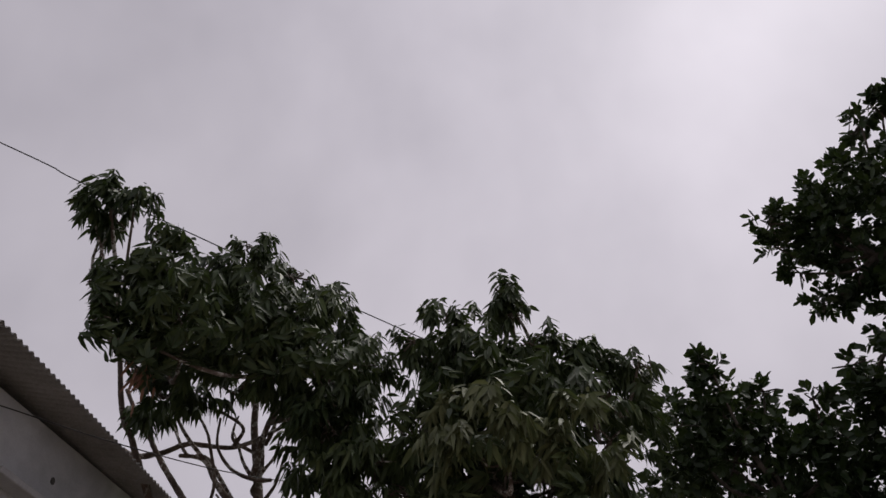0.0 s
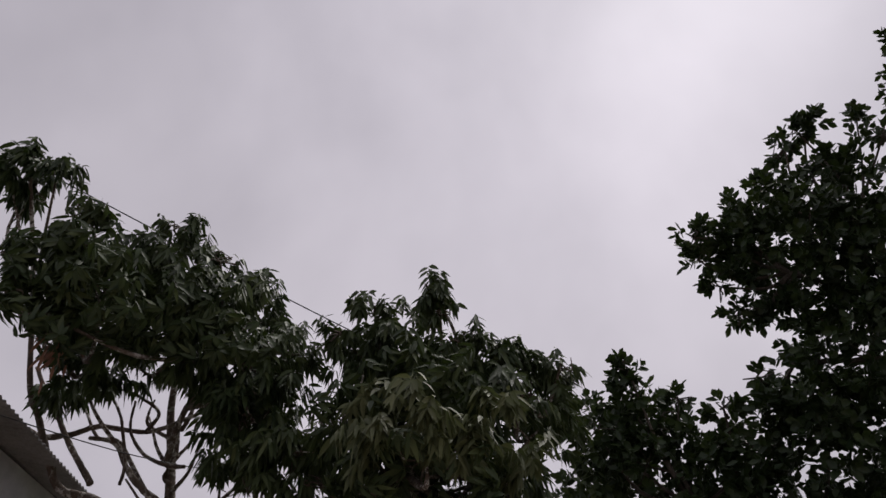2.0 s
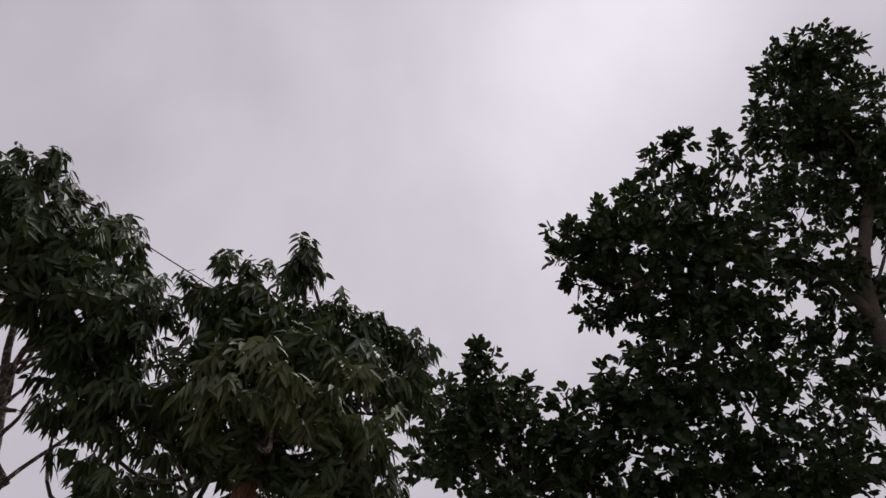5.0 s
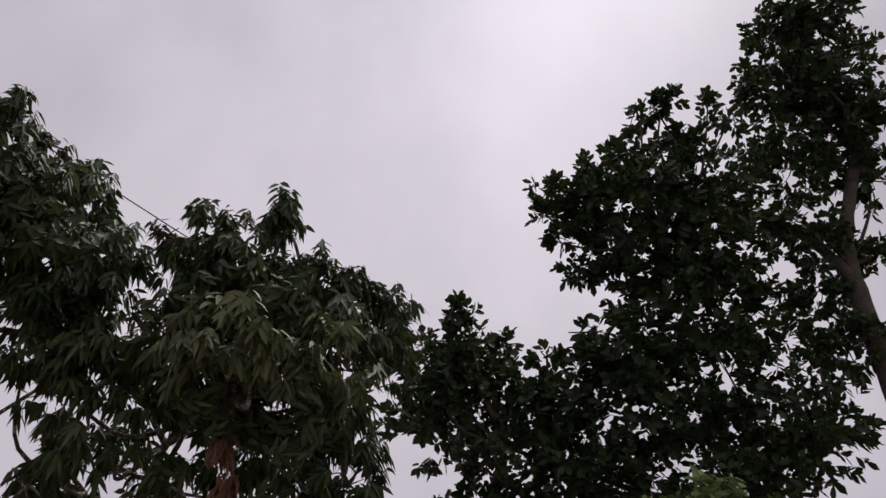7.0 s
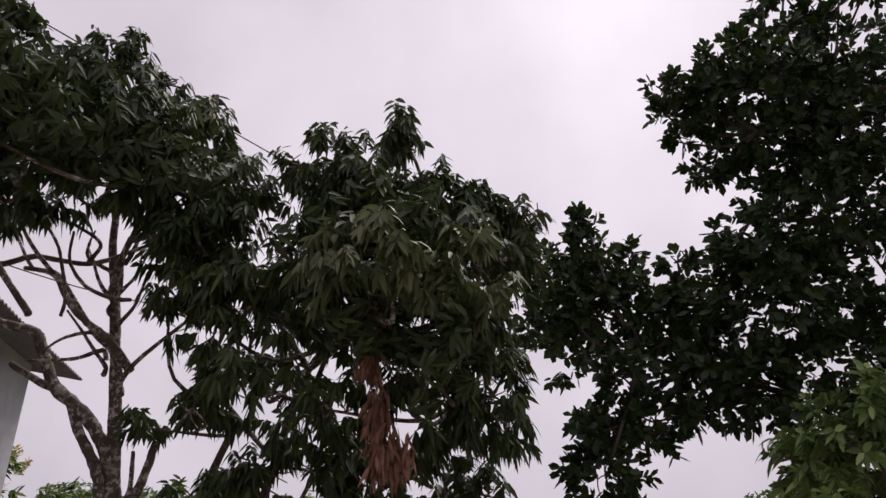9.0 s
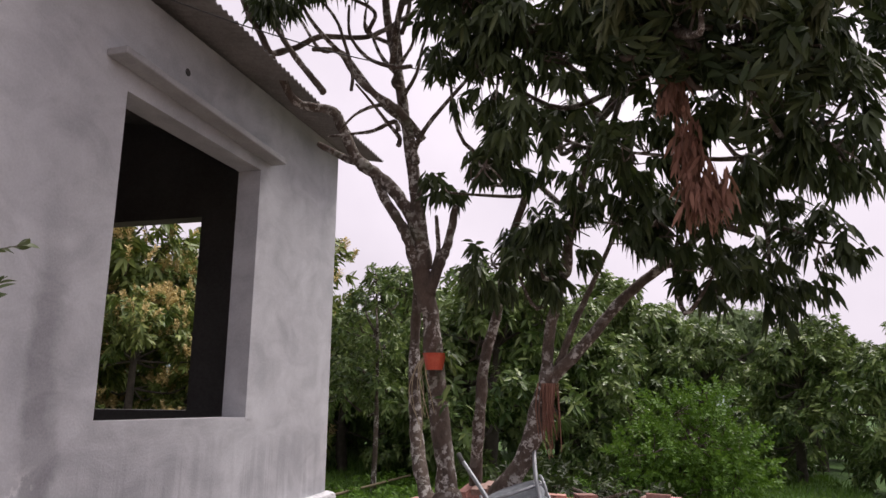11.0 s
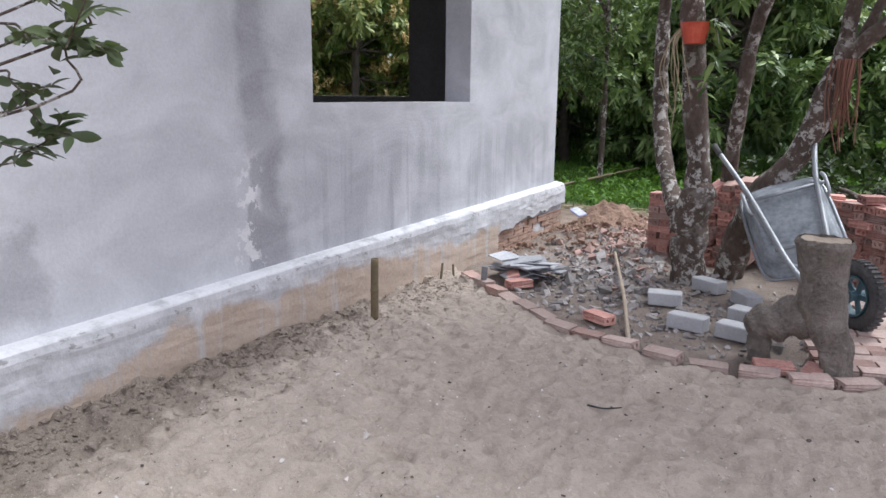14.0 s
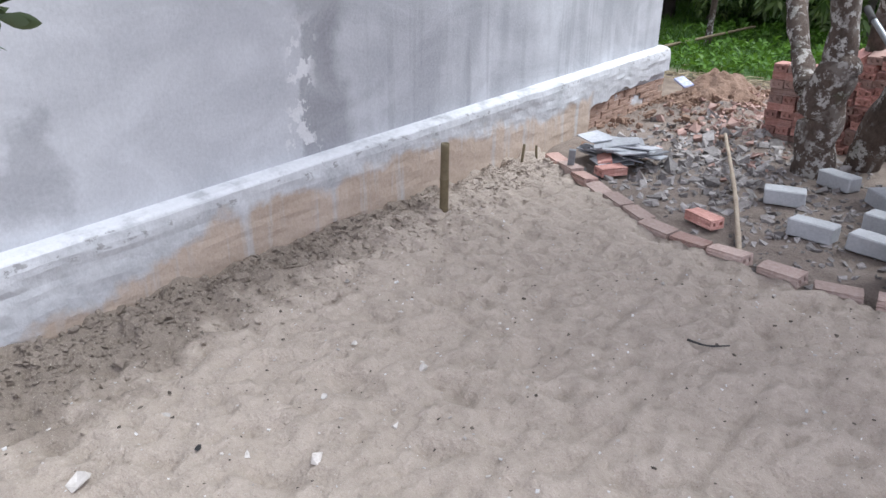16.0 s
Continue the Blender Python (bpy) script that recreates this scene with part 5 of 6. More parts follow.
for i in range(48):
    k, row = i % 4, i // 4
    set_brick(leaning, pose(1.65 + 0.092 * k + rng.normal(0, 0.008), -0.66 + 0.012 * row, -0.01 + 0.052 * row + 0.018 * k, rng.normal(0, 2), -14 + rng.normal(0, 3), 74 + rng.normal(0, 5)), int(rng.integers(0, 5)))

# brick floor before the stack
paving = thing("brick_paving", (3.2, -1.9, 0), "dusty bricks laid flat as a floor before the stack", "paving", kind="structure")
for row in range(17):
    for col in range(11):
        u, v = 2.62 + col * 0.183 + (row % 3) * 0.06, -2.80 + row * 0.090
        x, y = u + 0.12 * (v + 2), v + 0.30 * (u - 2.6)
        face = np.interp(x, LINE_X, LINE_Y) - 0.1
        if y < face and y > np.interp(x, EDGE_X, EDGE_Y) + 0.10 and x > 2.62 - 0.35 * (y + 2.6):
            set_brick(paving, pose(x, y, -0.035 + rng.normal(0, 0.004), rng.normal(0, 1.2), rng.normal(0, 1.2), 16 + rng.normal(0, 2)), 6 if rng.random() < 0.85 else 4)

# row of bricks that edges the sand
edging = thing("brick_edging", (1.4, -2.9, 0), "single row of red bricks edging the sand", "edging", kind="structure")
ex = np.linspace(0.30, 3.6, 300)
ey = np.interp(ex, EDGE_X, EDGE_Y) + 0.06
ea = np.concatenate([[0], np.cumsum(np.hypot(np.diff(ex), np.diff(ey)))])
s = 0.05
while s < ea[-1] - 0.2:
    x, y = np.interp(s, ea, ex), np.interp(s, ea, ey)
    t = math.degrees(math.atan2(np.interp(s + 0.1, ea, ey) - y, np.interp(s + 0.1, ea, ex) - x))
    if not 1.52 < x < 1.62:
        set_brick(edging, pose(x, y, -0.024 + rng.normal(0, 0.006), rng.normal(0, 3), rng.normal(0, 3), t + rng.normal(0, 4)), 6 if rng.random() < 0.5 + 0.4 * (x > 1.0) else 4)
    s += BL + 0.012 + abs(rng.normal(0, 0.02))


def loose_brick(x, y, t, z=-0.01, tilt=0):
    ob = new("loose_brick", BRICKS[int(rng.integers(0, 4))])
    ob.matrix_basis = pose(x, y, z, tilt, 0, t)
    return tagged(ob, "loose red clay brick lying on the dirt", "brick", "loose bricks")


for spot in ((1.46, -2.62, -25), (0.72, -2.18, 60), (2.45, -2.93, 20), (2.62, -2.90, 85, -0.012), (3.9, -1.55, 35), (4.1, -1.62, -20), (4.02, -1.4, 70, 0.05, 20), (4.3, -1.45, 10), (4.25, -1.7, 100), (0.62, -2.05, -60, 0.0, 15), (1.15, 0.1, 30), (1.0, 0.25, -30)):
    loose_brick(*spot)

# exposed brick courses at the broken foot of the plinth
exposed = thing("exposed_brickwork", (0.03, -0.5, 0), "crumbling brick courses bared below the plinth", "brickwork", kind="structure")
for course in range(4):
    for k in range(8):
        y = -1.24 + 0.186 * k + 0.09 * (course % 2)
        if y < 0.0 and course * 0.056 < 0.19:
            ob = set_brick(exposed, pose(0.022 + rng.normal(0, 0.006), y, course * 0.056 - 0.03, 0, 0, 90 + rng.normal(0, 1.5)), 5)

# dirt and rubble between the wall and the stack
heap_wave = wave_field(60, 6, 50, 15)


def dirt_height(x, y):
    z = -0.025 + 0.03 * heap_wave(x, y) + 0.028 * np.clip((x - 2.75) / 0.2, 0, 1) * (y < -0.9)
    z = z + 0.16 * np.exp(-(((x - 0.55) / 0.38) ** 2 + ((y - 0.15) / 0.55) ** 2)) * (1 + 0.5 * heap_wave(x * 1.5, y * 1.5))
    z = z + 0.06 * np.exp(-(((x - 1.0) / 0.4) ** 2 + ((y + 0.6) / 0.6) ** 2))
    under = np.interp(x, EDGE_X, EDGE_Y) + 0.04
    rim = np.minimum.reduce([(y - under) / 0.15, (4.6 - x) / 0.4, (1.6 - y) / 0.3])
    return np.where(rim < 0, -0.12, z - 0.06 * np.clip(1 - rim, 0, 1))


dirt = link("dirt_patch", sheet_mesh("dirt_patch", np.arange(0.02, 4.65, 0.03), np.arange(-3.2, 1.65, 0.03), dirt_height), DIRT)
tagged(dirt, "grey trodden dirt under the building rubble", "ground", kind="structure")
clay = link("clay_mound", sheet_mesh("clay_mound", np.arange(0.06, 1.25, 0.022), np.arange(-0.75, 1.1, 0.022),
            lambda x, y: -0.05 + 0.29 * np.exp(-(((x - 0.52) / 0.36) ** 2 + ((y - 0.2) / 0.5) ** 2)) * (1 + 0.55 * heap_wave(x * 1.7, y * 1.7)) + 0.03 * heap_wave(x * 3, y * 3)), CLAY)
tagged(clay, "low mound of crumbly red clay by the house corner", "soil heap", kind="stuff")


def chips(name, xs, ys, sizes, material, label, flat=0.55, lift=0.0, lumpy=False):
    """Many broken pieces, each with its own shape."""
    bm = bmesh.new()
    for x, y, s in zip(xs, ys, np.minimum(sizes, 0.075)):
        m = pose(x, y, float(dirt_height(np.array(x), np.array(y))) + lift + s * 0.15, *(rng.uniform(-30, 30, 2)), rng.uniform(0, 360))
        m = m @ Matrix.Diagonal((rng.uniform(0.6, 1.4), rng.uniform(0.5, 1.0), flat * rng.uniform(0.5, 1.2), 1))
        if lumpy:
            v = bmesh.ops.create_icosphere(bm, subdivisions=1, radius=s * 0.6, matrix=m)["verts"]
        else:
            v = bmesh.ops.create_cube(bm, size=s, matrix=m)["verts"]
        for q in v:
            q.co += Vector(rng.normal(0, s * (0.1 if lumpy else 0.2), 3))
    ob = part(name, bm, material)
    return tagged(ob, label, "rubble", kind="stuff")


n = 950
cx, cy = rng.normal(1.15, 0.38, n), rng.normal(-1.55, 0.55, n)
ok = (cx > 0.25) & (cy > np.interp(cx, EDGE_X, EDGE_Y) + 0.15)
chips("rubble", cx[ok], cy[ok], np.exp(rng.normal(-3.65, 0.5, ok.sum())), RUBBLE, "grey broken tile and mortar rubble")
n = 420
cx, cy = rng.normal(1.05, 0.3, n), rng.normal(-0.35, 0.6, n)
chips("brick_rubble", cx, cy, np.exp(rng.normal(-3.55, 0.5, n)), BRICKDUST, "broken red brick bits on the dirt")
n = 420
cx, cy = rng.normal(2.0, 0.35, n), rng.normal(-2.2, 0.4, n)
ok = cy > np.interp(cx, EDGE_X, EDGE_Y) + 0.12
chips("gravel", cx[ok], cy[ok], np.exp(rng.normal(-4.0, 0.4, ok.sum())), RUBBLE, "small grey gravel among the blocks")
n = 110
cx, cy = rng.normal(4.15, 0.3, n), rng.normal(-1.3, 0.35, n)
chips("brick_bats", cx, cy, np.exp(rng.normal(-3.0, 0.4, n)), BRICKDUST, "heap of broken dusty brick bats")
n = 900
cx, cy = np.abs(rng.normal(0.35, 0.38, n)) + 0.1, rng.normal(-0.1, 0.55, n)
chips("clay_clods", cx, cy, np.exp(rng.normal(-4.25, 0.6, n)), CLAY, "crumbled reddish clay clods by the house corner", 0.8, 0.03, True)
bm = bmesh.new()
for x, y in zip(rng.normal(0.3, 0.7, 120), rng.normal(1.25, 0.22, 120)):
    a, l = rng.uniform(0, 6.3), rng.uniform(0.1, 0.35)
    limb(bm, ((x, y, 0.01), (x + l * math.cos(a) / 2, y + l * math.sin(a) / 2, 0.03), (x + l * math.cos(a), y + l * math.sin(a), 0.01)), 0.005, 0.003, 4, 0.1, 2)
tagged(part("straw", bm, STRAW), "dry straw and twigs at the edge of the grass", "straw", kind="stuff")

# stones scattered on the sand


def shard(bm, x, y, s, flat, sides=1):
    """A broken piece with flat faces, half sunk where it lies."""
    z = float(sand_height(np.array(x), np.array(y)))
    m = pose(x, y, z + s * flat * 0.35, *rng.normal(0, 12, 2), rng.uniform(0, 360)) @ Matrix.Diagonal((rng.uniform(0.9, 1.5), rng.uniform(0.6, 1.0), flat, 1))
    if sides:
        vs = bmesh.ops.create_icosphere(bm, subdivisions=1, radius=s, matrix=m)["verts"]
    else:
        vs = bmesh.ops.create_cube(bm, size=1.5 * s, matrix=m)["verts"]
    for q in vs:
        q.co += Vector(rng.normal(0, s * 0.24, 3))


def scatter(name, count, size, spread, material, label, category, flat=0.5):
    bm = bmesh.new()
    for _ in range(count):
        shard(bm, rng.uniform(0.4, 4.2), rng.uniform(-6.3, -3.2), math.exp(rng.normal(size, spread)), flat, 0)
    return tagged(part(name, bm, material), label, category, kind="stuff")


scatter("shell_chips", 800, -5.75, 0.35, SHELL, "tiny white shell and mortar chips on the sand", "chips")
scatter("pebbles", 260, -5.5, 0.4, PEBBLE, "tiny pale pebbles scattered on the sand", "pebbles")
scatter("soil_crumbs", 700, -5.75, 0.4, CRUMB, "small dark crumbs of soil on the sand", "soil")


def stone(x, y, s, material=PEBBLE, label="pale broken stone lying on the sand"):
    bm = bmesh.new()
    shard(bm, x, y, s * 0.85, 0.5)
    return tagged(part("stone", bm, material), label, "stone", "stones on the sand")


for x, y, s in ((0.54, -4.21, 0.022), (0.83, -4.02, 0.014), (0.97, -4.59, 0.014), (1.25, -4.55, 0.022), (1.13, -4.88, 0.018), (1.38, -4.83, 0.014), (1.33, -5.09, 0.022), (0.82, -5.23, 0.014), (0.92, -5.54, 0.030), (1.17, -5.20, 0.012), (1.72, -4.84, 0.012), (1.43, -3.42, 0.012), (1.61, -3.47, 0.012)):
    stone(x, y, s)
stone(1.05, -5.27, 0.012, CABLE, "small black lump of charcoal on the sand")

# clods along the wall
bm = bmesh.new()
for _ in range(3600):
    x, y = 0.12 + abs(rng.normal(0, 0.22)), rng.uniform(-6.4, -2.3)
    shard(bm, x, y, math.exp(rng.normal(-5.05, 0.5)), 0.65)
tagged(part("clods", bm, SAND), "dark crumbly soil clods along the plinth", "soil", kind="stuff")

# bamboo stake and two short pegs
def bamboo(name, x, y, h, r, label, lean=(0, 0)):
    ob = thing(name, (x, y, 0), label, "stake")
    bm = bmesh.new()
    rings = []
    zs = (-0.05, 0.0, h * 0.35, h * 0.47, h * 0.485, h * 0.5, h * 0.62, h * 0.93, h)
    rs = (1, 1, 0.98, 1.0, 1.13, 1.0, 0.96, 0.96, 0.95)
    for z, k in zip(zs, rs):
        rings.append([bm.verts.new((x + lean[0] * z + r * k * math.cos(a), y + lean[1] * z + r * k * math.sin(a), z)) for a in np.linspace(0, 2 * math.pi, 13)[:-1]])
    rings.append([bm.verts.new((x + lean[0] * h + 0.7 * r * math.cos(a), y + lean[1] * h + 0.7 * r * math.sin(a), h)) for a in np.linspace(0, 2 * math.pi, 13)[:-1]])
    rings.append([bm.verts.new((x + lean[0] * h + 0.7 * r * math.cos(a), y + lean[1] * h + 0.7 * r * math.sin(a), h - 0.04)) for a in np.linspace(0, 2 * math.pi, 13)[:-1]])
    for a, b in zip(rings, rings[1:]):
        for k in range(12):
            bm.faces.new((a[k], a[(k + 1) % 12], b[(k + 1) % 12], b[k]))
    bm.faces.new(rings[-1])
    part("cane", bm, BAMBOO, ob, soft=True)
    return ob


bamboo("bamboo_stake", 0.375, -3.355, 0.365, 0.023, "short sawn bamboo stake driven into the sand", (0.03, -0.02))
bamboo("peg", 0.20, -2.36, 0.12, 0.009, "thin bamboo peg stuck in the soil", (0.05, 0.1))
bamboo("peg", 0.22, -2.22, 0.09, 0.008, "thin bamboo peg stuck in the soil", (0.0, -0.1))

bm = bmesh.new()
limb(bm, ((1.0, -1.03, 0.06), (1.25, -1.65, 0.05), (1.5, -2.28, 0.03), (1.74, -2.93, 0.005)), 0.011, 0.014, 8, 0.15, 5)
tagged(part("stick", bm, STICK, soft=True), "long peeled pale stick lying across the rubble", "stick")
bm = bmesh.new()
limb(bm, ((-1.0, 2.4, 0.10), (-0.85, 3.4, 0.13), (-0.66, 4.8, 0.17)), 0.022, 0.016, 8, 0.05, 4)
tagged(part("bamboo_pole", bm, BAMBOO, soft=True), "yellowish bamboo pole lying in the grass", "pole")
bm = bmesh.new()
limb(bm, ((1.86, -3.83, 0.010), (1.93, -3.83, 0.012), (1.99, -3.78, 0.012)), 0.0045, 0.003, 6, 0.2, 4)
tagged(part("twig", bm, CABLE, soft=True), "small dark bent twig on the sand", "twig")

# pile of broken grey tiles
pile = thing("tile_pile", (0.72, -1.92, 0), "loose pile of broken flat grey tiles", "tiles")
for i in range(20):
    bm = bmesh.new()
    w, d = rng.uniform(0.10, 0.165), rng.uniform(0.07, 0.115)
    cx, cy = 0.65 + rng.normal(0, 0.10), -1.88 + rng.normal(0, 0.09)
    m = pose(cx, cy, 0.0 + 0.0065 * i, rng.normal(0, 4), rng.normal(0, 5), rng.uniform(-50, 60))
    corners = [(-w, -d), (w * rng.uniform(0.6, 1), -d * rng.uniform(0.7, 1)), (w, d * rng.uniform(0.3, 1)), (w * rng.uniform(0, 0.5), d), (-w * rng.uniform(0.6, 1), d * rng.uniform(0.6, 1))]
    lo = [bm.verts.new(m @ Vector((a, b, 0))) for a, b in corners]
    hi = [bm.verts.new(m @ Vector((a, b, 0.007))) for a, b in corners]
    bm.faces.new(lo[::-1]), bm.faces.new(hi)
    for k in range(5):
        bm.faces.new((lo[k], lo[(k + 1) % 5], hi[(k + 1) % 5], hi[k]))
    part("tile", bm, TILE, pile)
bm = bmesh.new()
box(bm, (-0.02, -0.012, 0), (0.02, 0.012, 0.15), pose(0.50, -2.28, -0.01, 14, 5, 20), bev=0.003)
tagged(part("tile_shard", bm, TILE), "narrow grey tile shard standing on its end", "tile")
bm = bmesh.new()
box(bm, (-0.09, -0.05, 0), (0.09, 0.05, 0.022), pose(0.26, 0.02, 0.17, 12, 14, -35), bev=0.008)
tagged(part("wrapper", bm, BLUEPACK), "crumpled blue and white wrapper on the clay", "wrapper")

# concrete blocks


def block(x, y, t, size=(0.21, 0.11, 0.085), z=-0.015, tilt=0):
    bm = bmesh.new()
    sx, sy, sz = size
    box(bm, (-sx / 2, -sy / 2, 0), (sx / 2, sy / 2, sz), bev=0.006)
    bmesh.ops.subdivide_edges(bm, edges=bm.edges[:], cuts=2, use_grid_fill=True)
    for v in bm.verts:
        v.co += Vector(noise.noise_vector(v.co * 9 + Vector((x * 7, y * 5, 0)))) * 0.006
    bm.transform(pose(x, y, z, tilt, 0, t))
    return tagged(part("concrete_block", bm, BLOCK), "light grey cast concrete block on the dirt", "block", "concrete blocks")


for x, y, t in ((1.68, -2.08, 14), (1.93, -2.51, -8), (1.84, -1.59, -25), (2.12, -1.81, -50), (2.20, -2.20, -15), (2.20, -2.54, -12)):
    block(x, y + 0.05, t)

# sawn stump with a flared root
stump = thing("tree_stump", (2.67, -2.83, 0), "weathered grey sawn tree stump with a flared root", "stump")
bm = bmesh.new()
seg, rings = 28, []
for z, r, dx in ((-0.06, 0.066, 0.035), (0.02, 0.066, 0.032), (0.12, 0.072, 0.022), (0.22, 0.098, -0.020), (0.34, 0.112, -0.052), (0.44, 0.100, -0.055), (0.54, 0.106, -0.065), (0.62, 0.122, -0.07), (0.645, 0.114, -0.07)):
    ring = []
    for k in range(seg):
        a = 2 * math.pi * k / seg
        flare = 1 + (0.25 * max(0, math.cos(a * 3 + 0.6)) * max(0, 0.3 - z) / 0.3)
        w = 1 + 0.10 * noise.noise(Vector((math.cos(a) * 2, math.sin(a) * 2, z * 5))) + 0.05 * noise.noise(Vector((math.cos(a) * 7, math.sin(a) * 7, z * 9)))
        ring.append(bm.verts.new((2.67 + dx + r * flare * w * math.cos(a), -2.83 + r * flare * w * math.sin(a), z)))
    rings.append(ring)
for a, b in zip(rings, rings[1:]):
    for k in range(seg):
        bm.faces.new((a[k], a[(k + 1) % seg], b[(k + 1) % seg], b[k]))
bmesh.ops.subdivide_edges(bm, edges=bm.edges[:], cuts=2, use_grid_fill=True)
for q in bm.verts:
    q.co += Vector(noise.noise_vector(q.co * 11)) * 0.012 + Vector(noise.noise_vector(q.co * 30)) * 0.006
part("bole", bm, STUMPWOOD, stump)
bm = bmesh.new()
cap = [bm.verts.new(v.co if hasattr(v, "co") else v) for v in [Vector((2.60 + 0.108 * math.cos(a), -2.83 + 0.108 * math.sin(a), 0.638 + 0.008 * math.sin(3 * a))) for a in np.linspace(0, 2 * math.pi, 25)[:-1]]]
bm.faces.new(cap)
base = [bm.verts.new(v.co - Vector((0, 0, 0.03))) for v in cap]
for k in range(24):
    bm.faces.new((cap[k], cap[(k + 1) % 24], base[(k + 1) % 24], base[k]))
part("sawn_face", bm, STICK, stump, "pale sawn top")
bm = bmesh.new()
limb(bm, ((2.62, -2.82, 0.27), (2.50, -2.80, 0.25), (2.41, -2.79, 0.20), (2.34, -2.78, 0.150)), 0.108, 0.078, 14, 0.25, 6)
part("root", bm, STUMPWOOD, stump, soft=True)
bm = bmesh.new()
limb(bm, ((2.37, -2.78, 0.17), (2.35, -2.76, 0.07), (2.36, -2.75, -0.04)), 0.06, 0.05, 12, 0.25, 5)
part("root", bm, STUMPWOOD, stump, soft=True)

# wheelbarrow stood on its nose against the tree
AX = Vector((2.54, -1.98, 0.20))
HL, HR = Vector((1.73, -1.10, 1.03)), Vector((2.36, -1.25, 0.93))
u = ((HL + HR) / 2 - AX)
L = u.length
u.normalize()
v = (HR - HL)
v = (v - u * v.dot(u)).normalized()
w = u.cross(v)
if w.y > 0:
    w = -w
BARROW = Matrix((( v.x, u.x, w.x, AX.x), (v.y, u.y, w.y, AX.y), (v.z, u.z, w.z, AX.z), (0, 0, 0, 1)))
barrow = thing("wheelbarrow", (2.4, -1.7, 0), "worn galvanised wheelbarrow stood on its nose", "wheelbarrow")


def barrow_part(name, bm, material, label="", soft=False, parent=None):
    bm.transform(BARROW)
    return part(name, bm, material, parent or barrow, label, soft)


# tray: an open pan, its underside towards the yard
bm = bmesh.new()
rows = []
def pan_ring(hx, y0, y1, z, r, n=6):
    pts = []
    for cx_, cy_, a0 in ((hx - r, y1 - r, 0), (-hx + r, y1 - r, 90), (-hx + r, y0 + r, 180), (hx - r, y0 + r, 270)):
        for k in range(n + 1):
            a = radians(a0 + 90 * k / n)
            pts.append(bm.verts.new((cx_ + r * math.cos(a), cy_ + r * math.sin(a), z)))
    return pts
for hx, y0, y1, z, r in ((0.25, 0.22, 0.93, -0.14, 0.11), (0.243, 0.23, 0.92, -0.135, 0.11), (0.232, 0.25, 0.88, -0.06, 0.10), (0.205, 0.28, 0.79, 0.018, 0.06), (0.195, 0.30, 0.77, 0.032, 0.05)):
    rows.append(pan_ring(hx, y0, y1, z, r))
for a, b in zip(rows, rows[1:]):
    for k in range(len(a)):
        bm.faces.new((a[k], a[(k + 1) % len(a)], b[(k + 1) % len(a)], b[k]))
bm.faces.new(rows[-1])
bmesh.ops.solidify(bm, geom=bm.faces[:], thickness=0.004)
tray = barrow_part("tray", bm, GALV, "dusty galvanised pan", True)
bm = bmesh.new()
ring = [(0.255, 0.32), (0.255, 0.83), (0.17, 0.935), (-0.17, 0.935), (-0.255, 0.83), (-0.255, 0.32), (-0.17, 0.215), (0.17, 0.215), (0.255, 0.32)]
limb(bm, [(a, b, -0.14) for a, b in ring], 0.011, 0.011, 6, 0.0, 3)
barrow_part("rim", bm, TUBE, "rolled steel rim", True, tray)
for s in (-1, 1):
    bm = bmesh.new()
    limb(bm, ((s * 0.05, -0.02, 0.06), (s * 0.11, 0.18, 0.06), (s * 0.16, 0.5, 0.06), (s * 0.21, 0.82, 0.05), (s * 0.30, L - 0.06 * s, 0.0)), 0.018, 0.017, 10, 0.0, 5)
    tube_ = barrow_part("handle_tube", bm, TUBE, soft=True)
    bm = bmesh.new()
    limb(bm, ((s * 0.292, L - 0.07 - 0.06 * s, 0.01), (s * 0.306, L + 0.05 - 0.06 * s, -0.008)), 0.022, 0.021, 10, 0.05, 2)
    barrow_part("grip", bm, RUBBER, "", True, tube_)
    bm = bmesh.new()
    limb(bm, ((s * 0.22, 0.60, 0.06), (s * 0.235, 0.62, 0.09), (s * 0.24, 0.72, 0.10), (s * 0.24, 0.80, 0.05)), 0.012, 0.012, 8, 0.0, 4)
    barrow_part("leg", bm, TUBE, soft=True)
for y in (0.30, 0.72):
    bm = bmesh.new()
    k = 0.16 if y < 0.5 else 0.235
    limb(bm, ((-k, y, 0.055), (k, y, 0.055)), 0.012, 0.012, 8, 0.0, 1)
    barrow_part("cross_bar", bm, TUBE, soft=True)
# wheel, beside the nose, upright
WHEEL = Matrix.Translation(AX + Vector((0.19, -0.02, 0.0))) @ Vector((-0.75, -0.66, 0)).to_track_quat("Z", "Y").to_matrix().to_4x4()
bm = bmesh.new()
R0, r0 = 0.158, 0.042
tor = [[bm.verts.new(WHEEL @ Vector(((R0 + r0 * math.cos(b)) * math.cos(a), (R0 + r0 * math.cos(b)) * math.sin(a), r0 * math.sin(b)))) for b in np.linspace(0, 2 * math.pi, 11)[:-1]] for a in np.linspace(0, 2 * math.pi, 37)[:-1]]
for i in range(36):
    for k in range(10):
        p, q = tor[i], tor[(i + 1) % 36]
        bm.faces.new((p[k], q[k], q[(k + 1) % 10], p[(k + 1) % 10]))
wheel = part("tyre", bm, RUBBER, barrow, "dusty black tyre", True)
bm = bmesh.new()
for k in range(40):
    a = 2 * math.pi * k / 40
    box(bm, (-0.008, -0.006, -0.03), (0.006, 0.006, 0.03), WHEEL @ pose(0, 0, 0, 0, 0, math.degrees(a)) @ pose(R0 + r0, 0, 0))
part("tread", bm, RUBBER, wheel)
bm = bmesh.new()
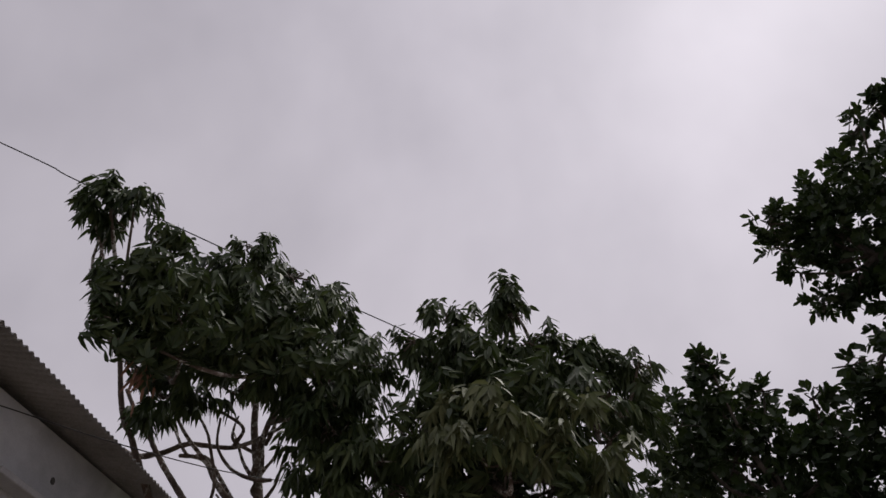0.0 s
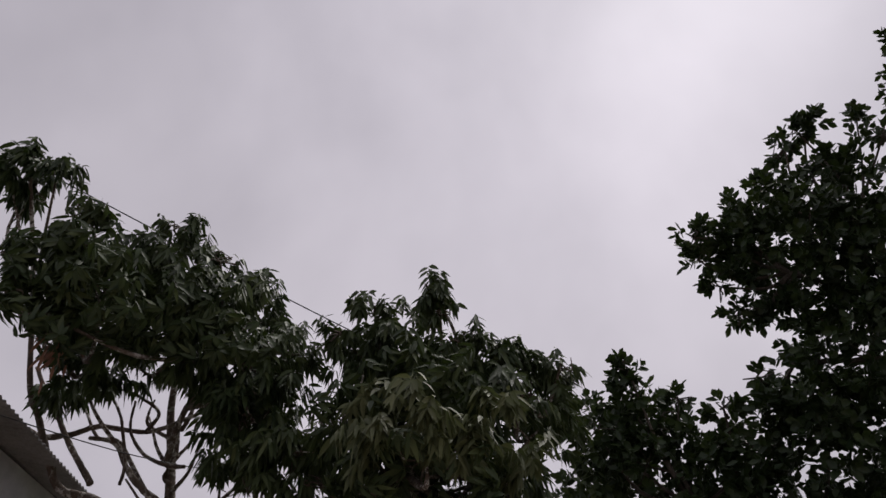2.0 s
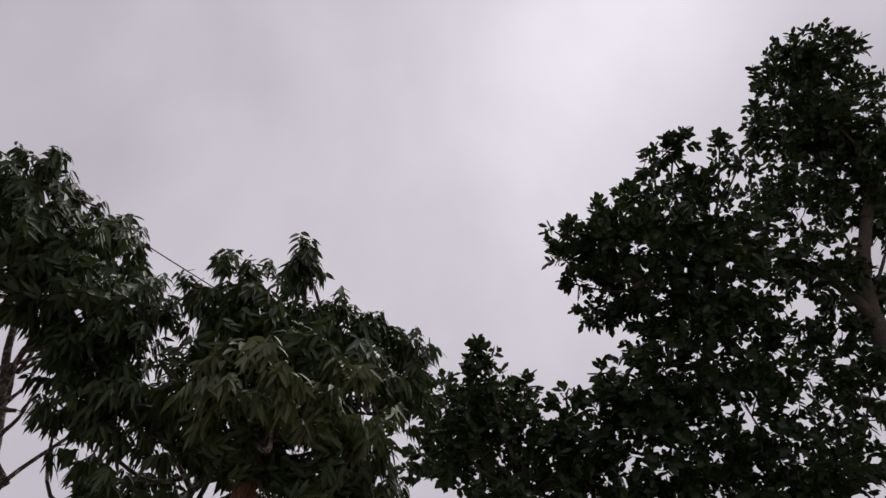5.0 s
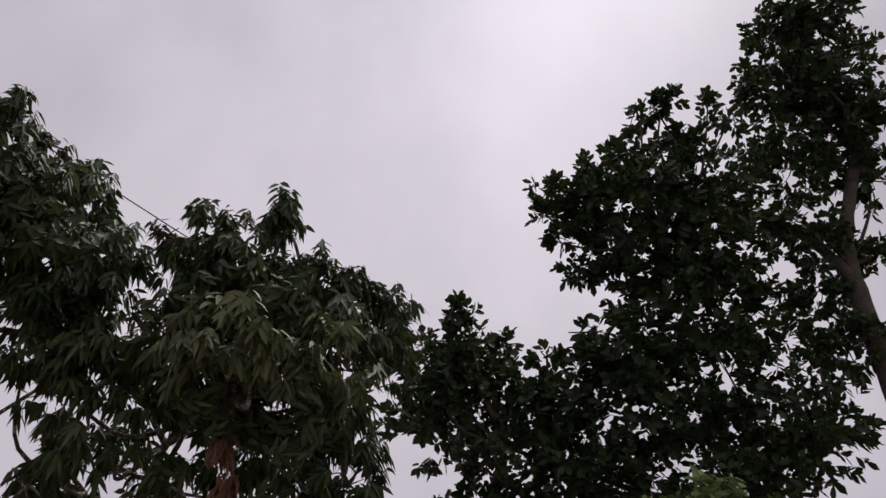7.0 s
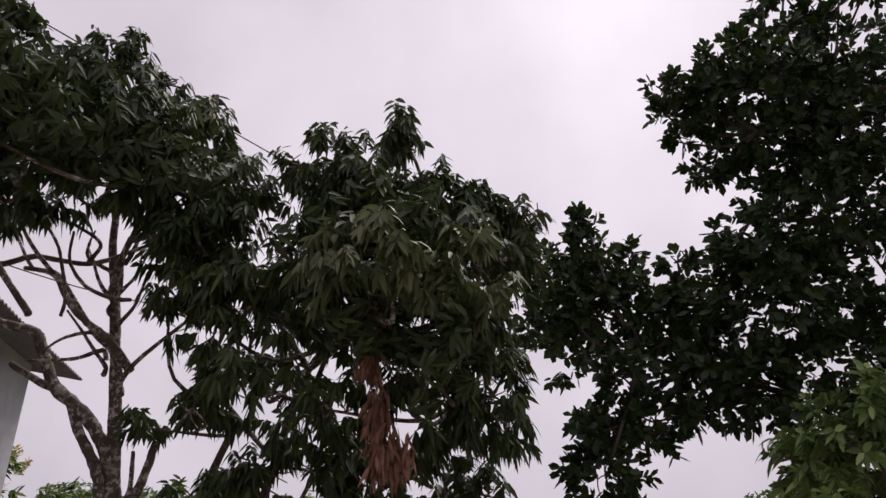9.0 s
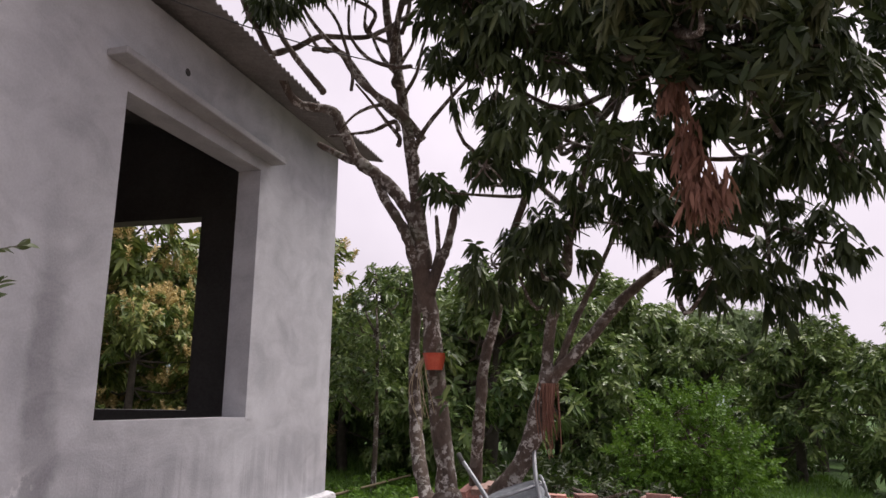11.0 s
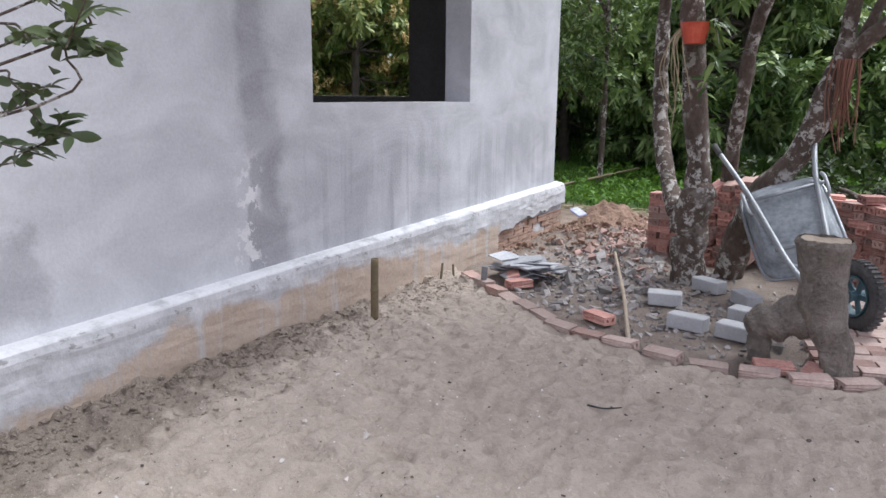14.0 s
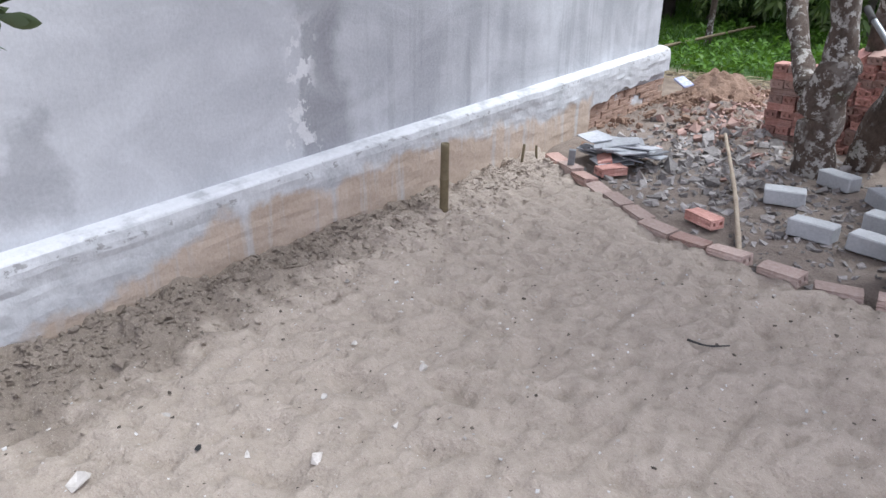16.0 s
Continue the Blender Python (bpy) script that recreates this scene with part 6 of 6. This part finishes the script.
for z0, z1, ra in ((-0.03, 0.03, 0.03),):
    limb(bm, (WHEEL @ Vector((0, 0, -0.055)), WHEEL @ Vector((0, 0, 0.055))), ra, ra, 12, 0.0, 1)
for k in range(5):
    box(bm, (0.02, -0.016, -0.008), (0.118, 0.016, 0.008), WHEEL @ pose(0, 0, 0, 0, 0, 72 * k), bev=0.003)
hoop = [[bm.verts.new(WHEEL @ Vector((rr * math.cos(a), rr * math.sin(a), zz))) for rr, zz in ((0.105, 0.03), (0.118, 0.035), (0.118, -0.035), (0.105, -0.03))] for a in np.linspace(0, 2 * math.pi, 33)[:-1]]
for i in range(32):
    for k in range(4):
        p, q = hoop[i], hoop[(i + 1) % 32]
        bm.faces.new((p[k], q[k], q[(k + 1) % 4], p[(k + 1) % 4]))
part("rim", bm, HUB, wheel, "blue painted spoked rim")
bm = bmesh.new()
for s in (-0.07, 0.07):
    limb(bm, (WHEEL @ Vector((0, 0, s)), BARROW @ Vector((s * 2.0, 0.22, 0.05))), 0.012, 0.012, 8, 0.0, 2)
limb(bm, (WHEEL @ Vector((0, 0, -0.08)), WHEEL @ Vector((0, 0, 0.08))), 0.010, 0.010, 8, 0.0, 1)
part("fork", bm, TUBE, barrow)

# red hanging pot with an orchid on the trunk
pot = thing("hanging_pot", (1.63, -1.60, 1.68), "red plastic pot with a fern tied to the trunk", "plant pot")
px, py, pz = pot.location
bm = bmesh.new()
prev = None
for z, r in ((-0.065, 0.066), (0.045, 0.09), (0.065, 0.098), (0.065, 0.086), (-0.04, 0.06)):
    ring = [bm.verts.new((px + r * math.cos(a), py + r * math.sin(a), pz + z)) for a in np.linspace(0, 2 * math.pi, 17)[:-1]]
    if prev:
        for k in range(16):
            bm.faces.new((prev[k], prev[(k + 1) % 16], ring[(k + 1) % 16], ring[k]))
    else:
        bm.faces.new(ring)
    prev = ring
bm.faces.new(prev)
part("pot", bm, REDPLASTIC, pot, "faded red plastic")
c = np.array([(px + 0.09, py + 0.02, pz - 0.05), (px + 0.12, py, pz + 0.06), (px + 0.05, py, pz + 0.06), (px + 0.13, py + 0.02, pz - 0.2), (px + 0.1, py + 0.03, pz - 0.35)])
link("fern", leaf_mesh("fern", *sprays(c, rng.normal(0, 0.3, (5, 3)) + np.array([0.4, -0.3, 0.2]), 9, 0.14, 0.035, 0.9, 0.6, 0.08)), LEAF_ORCHARD, pot)
bm = bmesh.new()
for k in range(7):
    x0 = px - 0.07 + rng.normal(0, 0.02)
    limb(bm, ((x0 + 0.03, py, pz + 0.06), (x0 - 0.05, py - 0.02, pz - 0.05), (x0 - 0.04 + rng.normal(0, 0.03), py - 0.01, pz - 0.25), (x0 - 0.03 + rng.normal(0, 0.03), py + 0.03, pz - 0.5 + rng.normal(0, 0.08))), 0.005, 0.003, 4, 0.1, 4)
part("root_tassel", bm, STRAW, pot, "pale trailing air roots")

# white plastic sheets dropped beyond the bricks
wrinkle = wave_field(30, 3, 14, 33)


def plastic_sheet(x, y, w, d, turn, seed):
    """A torn sheet lying in flat folded facets."""
    r = np.random.default_rng(seed)
    bm = bmesh.new()
    n, m = int(w / 0.09) + 2, int(d / 0.09) + 2
    grid = [[bm.verts.new((w * (i / (n - 1) - 0.5) + r.normal(0, 0.022), d * (k / (m - 1) - 0.5) + r.normal(0, 0.022), 0.02 + abs(0.10 * float(wrinkle(x + i * 0.09, y + k * 0.09))) + r.uniform(0, 0.03))) for k in range(m)] for i in range(n)]
    for i in range(n - 1):
        for k in range(m - 1):
            rim = i in (0, n - 2) or k in (0, m - 2)
            if not (rim and r.random() < 0.35):
                bm.faces.new((grid[i][k], grid[i + 1][k], grid[i + 1][k + 1], grid[i][k + 1]))
    bmesh.ops.delete(bm, geom=[v for v in bm.verts if not v.link_faces], context="VERTS")
    bmesh.ops.triangulate(bm, faces=bm.faces[:])
    bmesh.ops.solidify(bm, geom=bm.faces[:], thickness=0.003)
    bm.transform(pose(x, y, -0.03, 0, 0, turn))
    return tagged(part("plastic_sheet", bm, WHITESHEET), "crumpled dirty white plastic sheet on the ground", "plastic sheet", "plastic sheets")


for i, spot in enumerate(((3.85, 1.2, 0.75, 0.5, 20), (4.45, 1.45, 0.8, 0.55, -15), (4.9, 2.2, 0.9, 0.6, 30), (4.2, 2.0, 0.5, 0.4, 60), (5.3, 1.7, 0.7, 0.5, 5))):
    plastic_sheet(*spot, 50 + i)

# overhead wires


def wire(points, label, r=0.006):
    bm = bmesh.new()
    limb(bm, points, r, r, 5, 0.0, 6)
    return tagged(part("overhead_cable", bm, CABLE), label, "cable", "cables")


wire(((-6.0, -6.2, 8.4), (-1.28, -3.5, 7.11), (-0.46, -3.0, 6.86), (2.55, -1.0, 6.16), (6.0, 2.0, 5.9)), "thin black cable strung above the trees", 0.007)
wire(((0.0, -4.3, 3.86), (0.25, -4.0, 3.85), (0.63, -3.0, 3.98), (1.26, -2.0, 4.10), (2.14, -1.0, 4.30), (4.5, 2.0, 5.0)), "thin black service cable from the house wall", 0.005)
